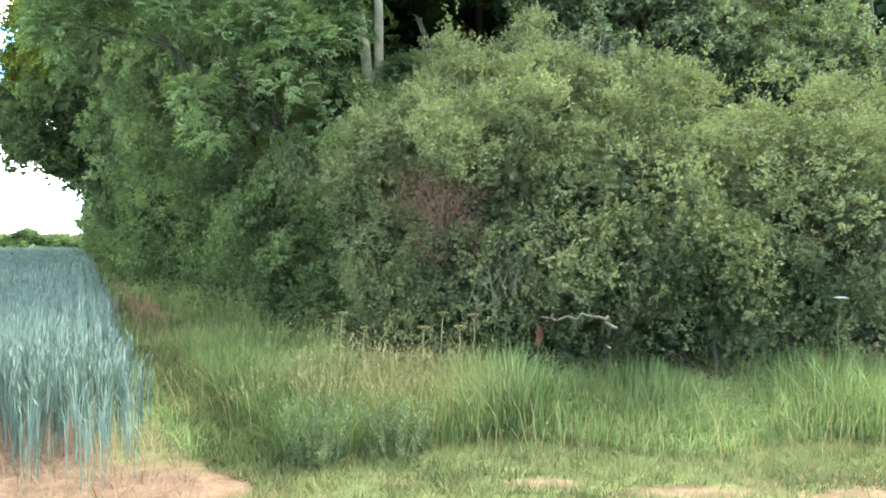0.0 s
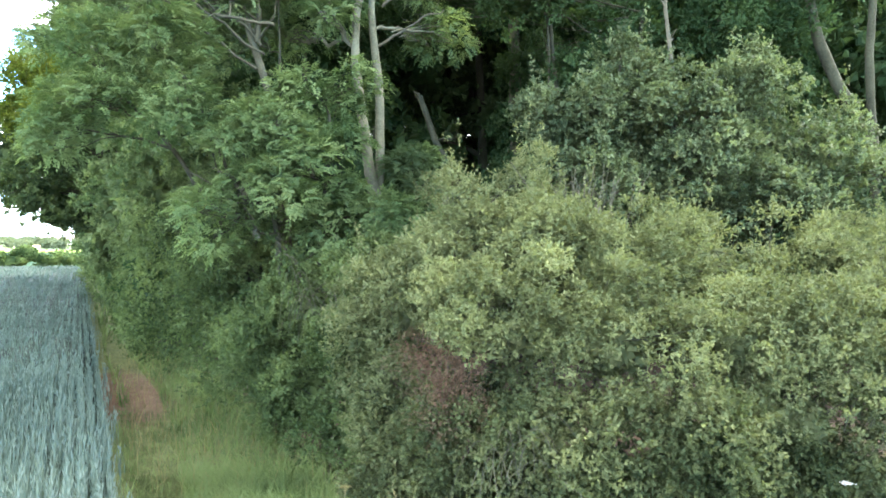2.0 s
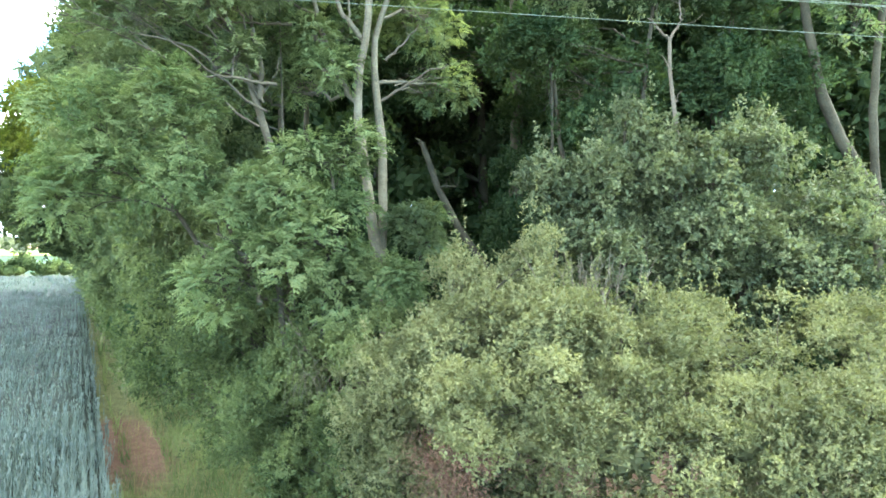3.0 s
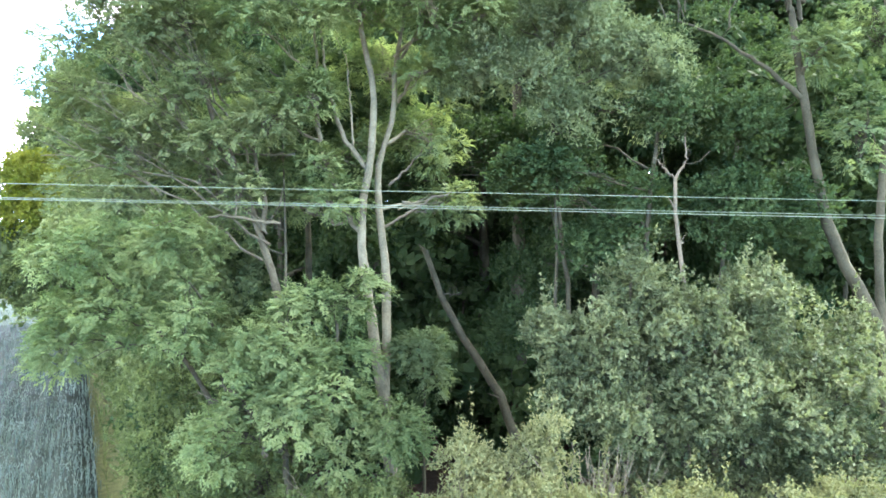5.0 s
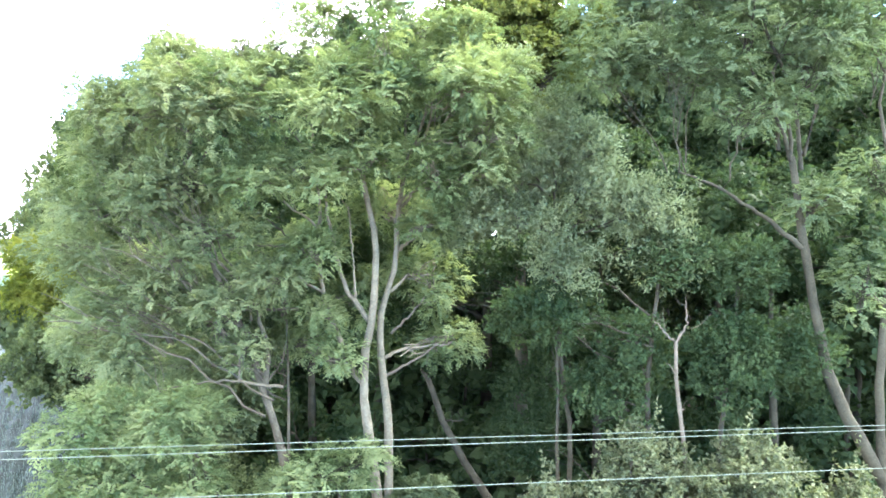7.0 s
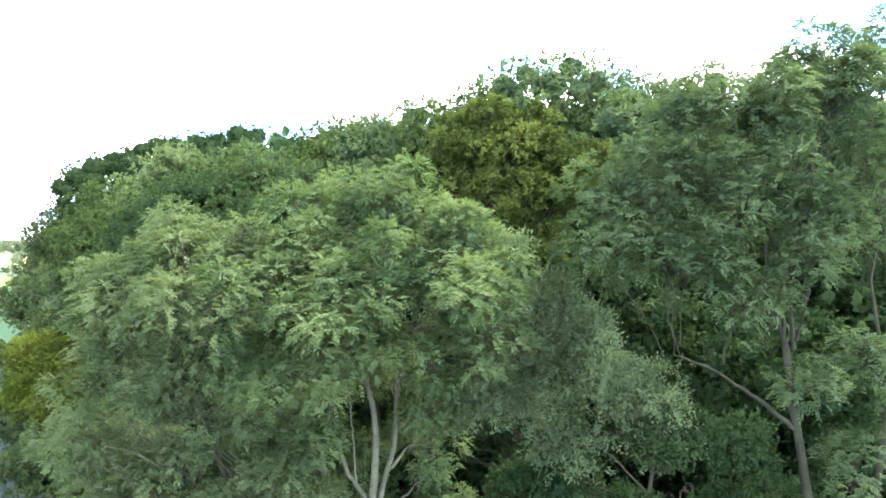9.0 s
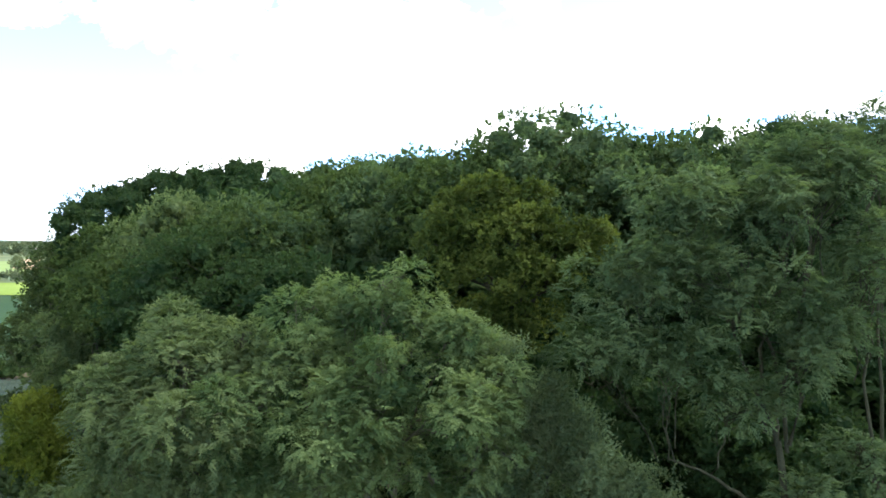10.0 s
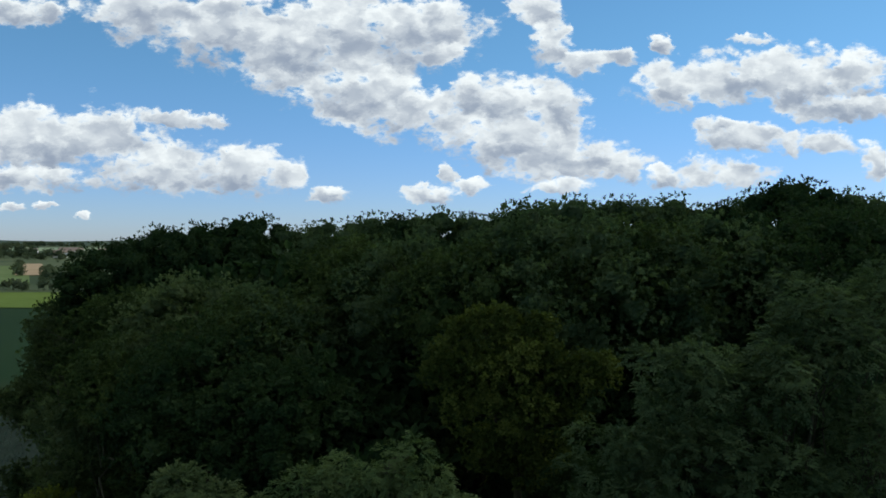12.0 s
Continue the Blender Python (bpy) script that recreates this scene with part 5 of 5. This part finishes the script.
part("stalks", mesh_from("stalks", *join(*STEM), WHEAT_LEAF, False), wheat)["kind"] = "stuff"
part("ears", mesh_from("ears", *join(*EAR), WHEAT_EAR, False), wheat)["kind"] = "stuff"


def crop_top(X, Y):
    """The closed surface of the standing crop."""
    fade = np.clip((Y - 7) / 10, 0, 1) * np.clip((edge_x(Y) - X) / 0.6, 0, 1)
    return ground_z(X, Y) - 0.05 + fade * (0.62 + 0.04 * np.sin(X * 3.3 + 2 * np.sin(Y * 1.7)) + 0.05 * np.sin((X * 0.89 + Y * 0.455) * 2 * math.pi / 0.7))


def crop_sheet():
    """A sheet of the crop seen as a whole, its near side cut along the field's edge."""
    ys = np.concatenate([np.arange(6, 40, 0.25), np.arange(40, 84.1, 1.0)])
    off = np.concatenate([[0, 0.15, 0.3, 0.6], np.arange(0.9, 14, 0.2), [18, 25, 40, 70, 130]])
    Y, O = np.meshgrid(ys, off, indexing="ij")
    X = edge_x(Y) - O
    V = np.stack([X, Y, crop_top(X, Y)], -1).reshape(-1, 3)
    n, m = len(off), len(ys)
    i = (np.arange(m - 1)[:, None] * n + np.arange(n - 1)[None]).ravel()
    return V, np.stack([i, i + n, i + n + 1, i + 1], -1)


# Darker than the blades: shade between the stalks is put into its colour.
CROP_MAT = plain_material("crop_shade", (0.016, 0.027, 0.019), (0.040, 0.06, 0.043), 0.5, 14.0, 0.9, 0.8)
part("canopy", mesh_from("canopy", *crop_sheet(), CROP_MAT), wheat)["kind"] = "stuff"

# dry straw and seedlings at the crop's bare near edge
foot = scatter(1300, -4.2, -1.3, 4.3, 6.4, rng, lambda x, y: x < edge_x(y) + 0.35)
straw = tagged(new("straw", mesh_from("straw", *blades(foot, rng.uniform(0.05, 0.3, len(foot)), 1.4, 0.006, rng), STRAW_LEAF, False)), "dry yellow straw lying at the foot of the crop", "straw", kind="stuff")


# ---------------- grass ----------------
def strip(x, y):
    return (x > edge_x(y) + 0.25) & (x < hedge_x(y) + 0.9)


def track(x, y):
    """The trodden line between wheat and hedge."""
    e = x - edge_x(y)
    return np.abs(e - 0.75 - 0.15 * np.sin(y * 0.5)) < 0.34


SETS, DRYS, SHORTS = [], [], []
# tall grass in front of the bushes
foot = scatter(50000, -1.9, 9.5, 5.6, 8.8, rng, lambda x, y: (y > 6.0 + 0.25 * np.sin(x * 2.3) - 0.0 * x) & (x > -1.0 - 0.62 * (y - 6.6)))
hmod = np.clip((foot[:, 1] - 5.6) / 1.0, 0.3, 1.0) * (0.8 + 0.35 * np.sin(foot[:, 0] * 2.7) * np.sin(foot[:, 0] * 1.1 + 1))
SETS.append(blades(foot, hmod * rng.uniform(0.22, 0.8, len(foot)) ** 1.1, rng.choice([0.35, 0.8, 1.4], len(foot)), rng.uniform(0.005, 0.0115, len(foot)), rng))
# the verge along the hedge
foot = scatter(56000, -16, -0.5, 6.4, 34, rng, lambda x, y: strip(x, y) & ~track(x, y) & (np.random.default_rng(3).random(len(x)) < np.clip(1.6 - y / 24, 0.25, 1)))
near_hedge = np.clip((foot[:, 0] - edge_x(foot[:, 1]) - 0.6) / 1.4, 0.25, 1)
SETS.append(blades(foot, near_hedge * rng.uniform(0.22, 0.7, len(foot)), 0.9, 0.009 * (1 + 0.05 * foot[:, 1]), rng))
foot = scatter(16000, -19, -6, 15, 37, rng, lambda x, y: strip(x, y) & ~track(x, y))
SETS.append(blades(foot, rng.uniform(0.15, 0.5, len(foot)), 0.7, 0.024, rng))
foot = scatter(9000, -45, -9, 30, 84, rng, strip)
SETS.append(blades(foot, rng.uniform(0.3, 0.6, len(foot)), 0.5, 0.05, rng))
foot = scatter(46000, -5.5, -0.6, 5.7, 11.0, rng, lambda x, y: (x > edge_x(y) + 0.3) & (x < hedge_x(y) + 0.3) & ~track(x, y) & (np.hypot(x + 1.0, y - 5.45) > 0.4) & (np.hypot(x + 0.4, y - 5.7) > 0.4))
SETS.append(blades(foot, rng.uniform(0.1, 0.42, len(foot)) * np.clip(0.5 + 0.5 * (foot[:, 0] - edge_x(foot[:, 1])), 0.5, 1.2), 0.8, rng.uniform(0.005, 0.01, len(foot)), rng))
# dead stems standing among the green
foot = scatter(6500, -2.6, 3.0, 6.3, 8.6, rng, lambda x, y: np.exp(-((x + 0.55) / 0.85) ** 2 - ((y - 7.2) / 0.9) ** 2) > np.random.default_rng(4).random(len(x)))
high_dry = rng.uniform(0.2, 0.55, len(foot)) + 0.45 * rng.random(len(foot)) ** 2.5
DRYS.append(blades(foot, high_dry, 0.6, 0.006, rng))
for k in range(3):
    DRYS.append(leaves(foot + np.stack([rng.normal(0, 0.05, len(foot)), rng.normal(0, 0.05, len(foot)), high_dry * rng.uniform(0.75, 0.98, len(foot))], -1), np.array([0, 0, 0.7]) + rng.normal(0, 0.5, (len(foot), 3)), unit(rng.normal(0, 1, (len(foot), 3))), 0.06, 0.012))
foot = scatter(1300, -1.9, 9.5, 5.5, 8.2, rng, lambda x, y: (x > -1.0 - 0.62 * (y - 6.6)))
DRYS.append(blades(foot, rng.uniform(0.2, 0.6, len(foot)), 0.6, 0.005, rng))
foot = scatter(2600, -9, -1, 6.5, 22, rng, strip)
DRYS.append(blades(foot, rng.uniform(0.25, 0.6, len(foot)), 0.6, 0.009, rng))
# short trodden turf
def worn(x, y):
    """Bare spots in the turf."""
    return sum(np.exp(-((x - cx) / rx) ** 2 - ((y - cy) / ry) ** 2) for cx, cy, rx, ry in ((0.75, 5.2, 0.3, 0.12), (1.75, 5.0, 0.5, 0.16), (0.15, 4.75, 0.4, 0.12), (2.9, 4.9, 0.5, 0.15)))


foot = scatter(56000, -2.4, 8.0, 4.0, 6.8, rng, lambda x, y: (worn(x, y) < 0.75 * np.random.default_rng(6).random(len(x))) & (x > -1.5 - 0.45 * (y - 4.6) + 0.35 * np.sin(y * 4)) & (x > edge_x(y) + 0.45))
SHORTS.append(blades(foot, rng.uniform(0.02, 0.13, len(foot)), 1.0, 0.009, rng, 1))
foot = scatter(26000, -9, -1.2, 5.9, 17, rng, lambda x, y: (x > edge_x(y) + 0.05) & (x < edge_x(y) + 1.3) & (np.abs(y - 16.2) > 1.6))
SETS.append(blades(foot, rng.uniform(0.08, 0.32, len(foot)) * (1.0 - 0.35 * track(foot[:, 0], foot[:, 1])), 1.1, 0.007, rng))
foot = scatter(60000, -5.5, -1, 5.6, 11, rng, lambda x, y: track(x, y))
SHORTS.append(blades(foot, rng.uniform(0.03, 0.13, len(foot)), 0.9, 0.008, rng, 1))
foot = scatter(30000, -14, -1, 6, 30, rng, lambda x, y: track(x, y))
SHORTS.append(blades(foot, rng.uniform(0.03, 0.14, len(foot)), 0.9, 0.010, rng, 1))
foot = scatter(16000, -2.5, 9.5, -4.0, 4.2, rng, lambda x, y: x > -0.5 - 0.35 * y + 0.3 * np.sin(y * 4))
SHORTS.append(blades(foot, rng.uniform(0.03, 0.14, len(foot)), 1.0, 0.014, rng, 1))
for name, label, sets, mat in (("tall_grass", "long green grass along the foot of the bushes", SETS, GRASS_LEAF), ("dead_grass", "straw-coloured dead stems among the green grass", DRYS, DRY_LEAF), ("turf", "short trodden grass with bare patches", SHORTS, SHORT_LEAF)):
    tagged(new(name, mesh_from(name, *join(*sets), mat, False)), label, "grass", kind="stuff")


def weed(x, y, size, tall, seed, label):
    """A dense leafy clump: upright stalks set with narrow leaves."""
    r = np.random.default_rng(seed)
    z = float(ground_z(x, y))
    n = 60
    a, q = r.uniform(0, 2 * math.pi, n), size * np.sqrt(r.random(n)) * 0.8
    foot = np.stack([x + q * np.cos(a), y + q * np.sin(a), np.full(n, z)], -1)
    tip = foot + np.stack([np.cos(a) * q * 0.7, np.sin(a) * q * 0.7, tall * r.uniform(0.3, 1.1, n)], -1)
    s = r.random((n, 44, 1)) ** 0.8
    p = (foot[:, None] + (tip - foot)[:, None] * s).reshape(-1, 3)
    v, f = leaves(p, r.normal(0, 1, (len(p), 3)) + np.array([0, 0, 0.5]), r.normal(0, 1, (len(p), 3)) + np.array([0, 0, 1.0]), 0.045 * r.uniform(0.6, 1.3, len(p)), 0.011)
    thing = tagged(new("weed"), label, "weed", "weeds")
    thing.location = (x, y, z)
    o = np.array([x, y, z])
    part("stemwork", mesh_from("stemwork", *tubes([(np.stack([b, 0.5 * (b + c) + r.normal(0, 0.02, 3), c]) - o, [0.005, 0.004, 0.002]) for b, c in zip(foot, tip)], 4), WEED_LEAF), thing)["kind"] = "stuff"
    part("foliage", mesh_from("foliage", v - o, f, WEED_LEAF, False), thing)["kind"] = "stuff"


weed(-1.0, 5.62, 0.21, 0.55, 91, "dark leafy weed clump with upright stalks on the turf")
weed(-0.40, 5.85, 0.24, 0.45, 92, "low spreading weed clump on the trodden grass")
weed(2.75, 7.0, 0.28, 0.36, 93, "bluish-green weed tuft in the long grass")

PETAL = plain_material("white_petal", (0.36, 0.37, 0.32), (0.52, 0.53, 0.47), 4, 40, 0.7, 0.1)
DOCK_RED = plain_material("dock_seed", (0.07, 0.032, 0.02), (0.13, 0.06, 0.04), 6, 40, 0.9, 0.2)


def umbel(x, y, z, seed, stem=WEED_LEAF, head=PETAL, label="white-flowered hogweed in front of the bushes"):
    """A tall hogweed: ribbed stalk, rays and a flat head of small white flowers."""
    r = np.random.default_rng(seed)
    g0 = float(ground_z(x, y))
    thing = tagged(new("hogweed"), label, "flower", "hogweeds")
    thing.location = (x, y, g0)
    top = np.array([0.05, 0.0, z - g0])
    stalk = bend((0, 0, 0), top, r, 7, 0.03)
    part("stalk", mesh_from("stalk", *tubes([(stalk, np.linspace(0.009, 0.005, 7))], 6), stem), thing)
    a = np.arange(14) * 2.4
    q = 0.055 * np.sqrt((np.arange(14) + 0.5) / 14)
    ends = top + np.stack([q * np.cos(a), q * np.sin(a), 0.05 - q * q * 2], -1)
    part("rays", mesh_from("rays", *tubes([(np.stack([top, 0.5 * (top + e) + np.array([0, 0, -0.004]), e]), [0.002, 0.0016, 0.0012]) for e in ends], 4), stem), thing)["kind"] = "stuff"
    p = np.repeat(ends, 22, 0) + r.normal(0, 0.011, (14 * 22, 3)) * np.array([1, 1, 0.35])
    part("florets", mesh_from("florets", *leaves(p, r.normal(0, 1, p.shape) * np.array([1, 1, 0.2]), np.array([0, 0, 1.0]) + r.normal(0, 0.3, p.shape), 0.014, 0.011), head, False), thing)["kind"] = "stuff"


def dock(x, y, z, seed):
    """A dock: stiff stalk with whorls of rusty seeds."""
    r = np.random.default_rng(seed)
    g0 = float(ground_z(x, y))
    thing = tagged(new("dock_plant"), "rust-red seeding dock in the long grass", "weed", "weeds")
    thing.location = (x, y, g0)
    top = np.array([0.03, 0.0, z - g0 + 0.12])
    stalk = bend((0, 0, 0), top, r, 7, 0.03)
    part("stalk", mesh_from("stalk", *tubes([(stalk, np.linspace(0.006, 0.003, 7))], 6), WEED_LEAF), thing)
    s = r.uniform(0.78, 1.0, 260)
    p = top * s[:, None] + r.normal(0, 1, (260, 3)) * np.array([0.018, 0.018, 0.01])
    part("seed_head", mesh_from("seed_head", *leaves(p, r.normal(0, 1, p.shape), r.normal(0, 1, p.shape), 0.016, 0.012), DOCK_RED, False), thing)["kind"] = "stuff"


for k, (x, y, z) in enumerate([(4.22, 7.60, 1.13)]):
    umbel(x, y, z, 95 + k)
for k, (x, y, z) in enumerate([(-0.05, 7.5, 0.98), (0.12, 7.3, 0.86), (0.28, 7.6, 0.95), (-0.25, 7.4, 0.84), (-0.9, 7.7, 0.8), (-1.2, 8.1, 0.92)]):
    umbel(x, y, z, 110 + k, DRY_LEAF, DRY_LEAF, "withered straw-brown hogweed among the grass")
for k, (x, y, z) in enumerate([(0.98, 7.40, 0.76)]):
    dock(x, y, z, 97 + k)

# ---------------- overhead wires ----------------
for (xa, ya, za), (xb, yb, zb) in (((-4.78, 7.66, 8.17), (5.84, 9.35, 8.02)), ((-5.29, 8.47, 8.40), (6.37, 10.2, 8.29)), ((-5.74, 9.2, 8.28), (6.93, 11.1, 8.12))):
    s = np.linspace(-4.5, 5.5, 41)
    pts = np.stack([xa + (xb - xa) * s, ya + (yb - ya) * s, za + (zb - za) * s], -1)
    tagged(new("power_line", mesh_from("power_line", *tubes([(pts, np.full(41, 0.0044))], 6), WIRE_METAL)), "thin pale overhead power line strung before the wood", "wire", "power lines")

# ---------------- distance ----------------
def far_row(name, label, category, spots, mat, seed, size):
    """Distant trees standing in a row or a wood, each a crown of leafy clumps on a short trunk."""
    r = np.random.default_rng(seed)
    lobes = []
    for x, y, h in spots:
        for k in range(4):
            q = h * r.uniform(0.16, 0.3)
            lobes.append((x + r.normal(0, h * 0.18), y + r.normal(0, h * 0.18), h * r.uniform(0.35, 0.8), q * 1.3, q * 1.3, q))
    V, Q, _ = crown(lobes, r, quads=34 * len(lobes), leaf=(size, size * 0.7), clump=size * 1.6, spray=size * 1.2, per=5, rough=0.4, droop=0.8)
    return tagged(new(name, mesh_from(name, *join((V, Q), cores(lobes, 0.85, seed, 0)), mat, False)), label, category, kind="stuff")


rng = np.random.default_rng(17)
far_row("far_hedge", "hedge with small trees at the far end of the crop", "hedge", [(x, 88 + rng.uniform(-1, 1), rng.uniform(2.0, 3.2)) for x in np.arange(-75, -36, 1.6)], MAPLE_LEAF, 101, 0.3)


def field(name, label, x0, x1, y0, y1, a, b, skew=0.25, z=0.55):
    n = 12
    V, Q = sheet(np.linspace(x0, x1, n), np.linspace(y0, y1, n), lambda X, Y: z + 0 * X)
    V[:, 0] -= skew * (V[:, 1] - y0)
    mat = plain_material(name + "_cover", a, b, 0.02, 0.6, 0.95, 0.0)
    return tagged(new(name, mesh_from(name, V, Q, mat)), label, "field", kind="structure")


field("meadow", "bright green field beyond the wood", -260, -60, 222, 288, (0.13, 0.20, 0.035), (0.20, 0.28, 0.055))
# Lightened far fields: the sunlight out there is put into the colours.
field("pasture", "mid-green sloping field behind a hedge", -330, -199, 345, 600, (0.15, 0.22, 0.07), (0.22, 0.29, 0.11), 0.577)
field("stubble_field", "pale brown ploughed field in the distance", -257, -236, 430, 650, (0.50, 0.36, 0.22), (0.62, 0.47, 0.30), 0.578, 0.75)
field("far_field", "pale green field near the horizon", -1500, -600, 1500, 2300, (0.32, 0.42, 0.24), (0.40, 0.48, 0.30))
far_row("far_trees", "row of rounded field trees", "trees", [(x, 304 + rng.uniform(-6, 6), rng.uniform(3.6, 5.2)) for x in np.arange(-230, -110, 6)], FAR_LIT_LEAF, 102, 0.9)
far_row("far_trees", "trees along a distant field boundary", "trees", [(-0.592 * y + rng.normal(0, 1.2), y, rng.uniform(2.4, 4.2)) for y in np.arange(430, 660, 22)] + [(-0.548 * y + rng.normal(0, 2), y, rng.uniform(2.5, 4.5)) for y in np.arange(380, 520, 14)], FAR_LIT_LEAF, 103, 1.2)
far_row("far_wood", "belt of woodland in the valley", "trees", [(rng.uniform(-620, -330), rng.uniform(780, 1050), rng.uniform(6, 11)) for k in range(90)], FAR_LIT_LEAF, 104, 1.9)
far_row("far_wood", "dark belt of woodland near the horizon", "trees", [(rng.uniform(-1500, -850), rng.uniform(1350, 1550), rng.uniform(10, 17)) for k in range(90)] + [(rng.uniform(-2300, -1200), rng.uniform(2400, 2700), rng.uniform(12, 20)) for k in range(110)], FAR_LIT_LEAF, 105, 3.0)

HOUSE_WALL = plain_material("house_wall", (0.62, 0.58, 0.52), (0.8, 0.77, 0.72), 0.5, 5, 0.9, 0.1)
HOUSE_ROOF = plain_material("house_roof", (0.34, 0.24, 0.19), (0.5, 0.4, 0.34), 0.5, 5, 0.9, 0.2)


def house(x, y, w, d, h, turn):
    thing = tagged(new("house"), "small pale village house with a pitched roof", "house", "village houses")
    thing.matrix_basis = pose(x, y, 0.3, 0, 0, turn)
    bm = bmesh.new()
    bmesh.ops.create_cube(bm, size=1, matrix=Matrix.Translation((0, 0, h / 2)) @ Matrix.Diagonal((w, d, h, 1)))
    me = bpy.data.meshes.new("wall")
    bm.to_mesh(me)
    bm.free()
    me.materials.append(HOUSE_WALL)
    part("wall", me, thing)
    a, b, t = w / 2 + 0.4, d / 2 + 0.4, d * 0.45
    V = [(-a, -b, h), (a, -b, h), (a, 0, h + t), (-a, 0, h + t), (-a, b, h), (a, b, h)]
    me = bpy.data.meshes.new("roof")
    me.from_pydata(V, [], [(0, 1, 2, 3), (3, 2, 5, 4), (0, 3, 4), (1, 5, 2), (0, 4, 5, 1)])
    me.materials.append(HOUSE_ROOF)
    part("roof", me, thing)


for x, y, w, d, h, turn in ((-480, 900, 16, 9, 6, 20), (-505, 960, 22, 10, 6, -15), (-455, 940, 12, 8, 5, 60), (-560, 1080, 30, 12, 6, 10), (-520, 1100, 14, 8, 6, 35), (-640, 1120, 14, 9, 6, 0), (-600, 1180, 18, 9, 6, 50)):
    house(x, y, w, d, h, turn)


def ridge(X, Y):
    return -2 + 34 * np.clip((Y - 3300) / 900, 0, 1) * (0.75 + 0.25 * np.sin(X * 0.0016) * np.sin(X * 0.0041 + 1))


V, Q = sheet(np.linspace(-4500, 4500, 90), np.linspace(3200, 4300, 8), ridge)
tagged(new("hills", mesh_from("hills", V, Q, plain_material("hill_cover", (0.05, 0.08, 0.06), (0.11, 0.15, 0.10), 0.003, 0.02, 0.95, 0.0))), "low wooded hills along the horizon", "hills", kind="structure")
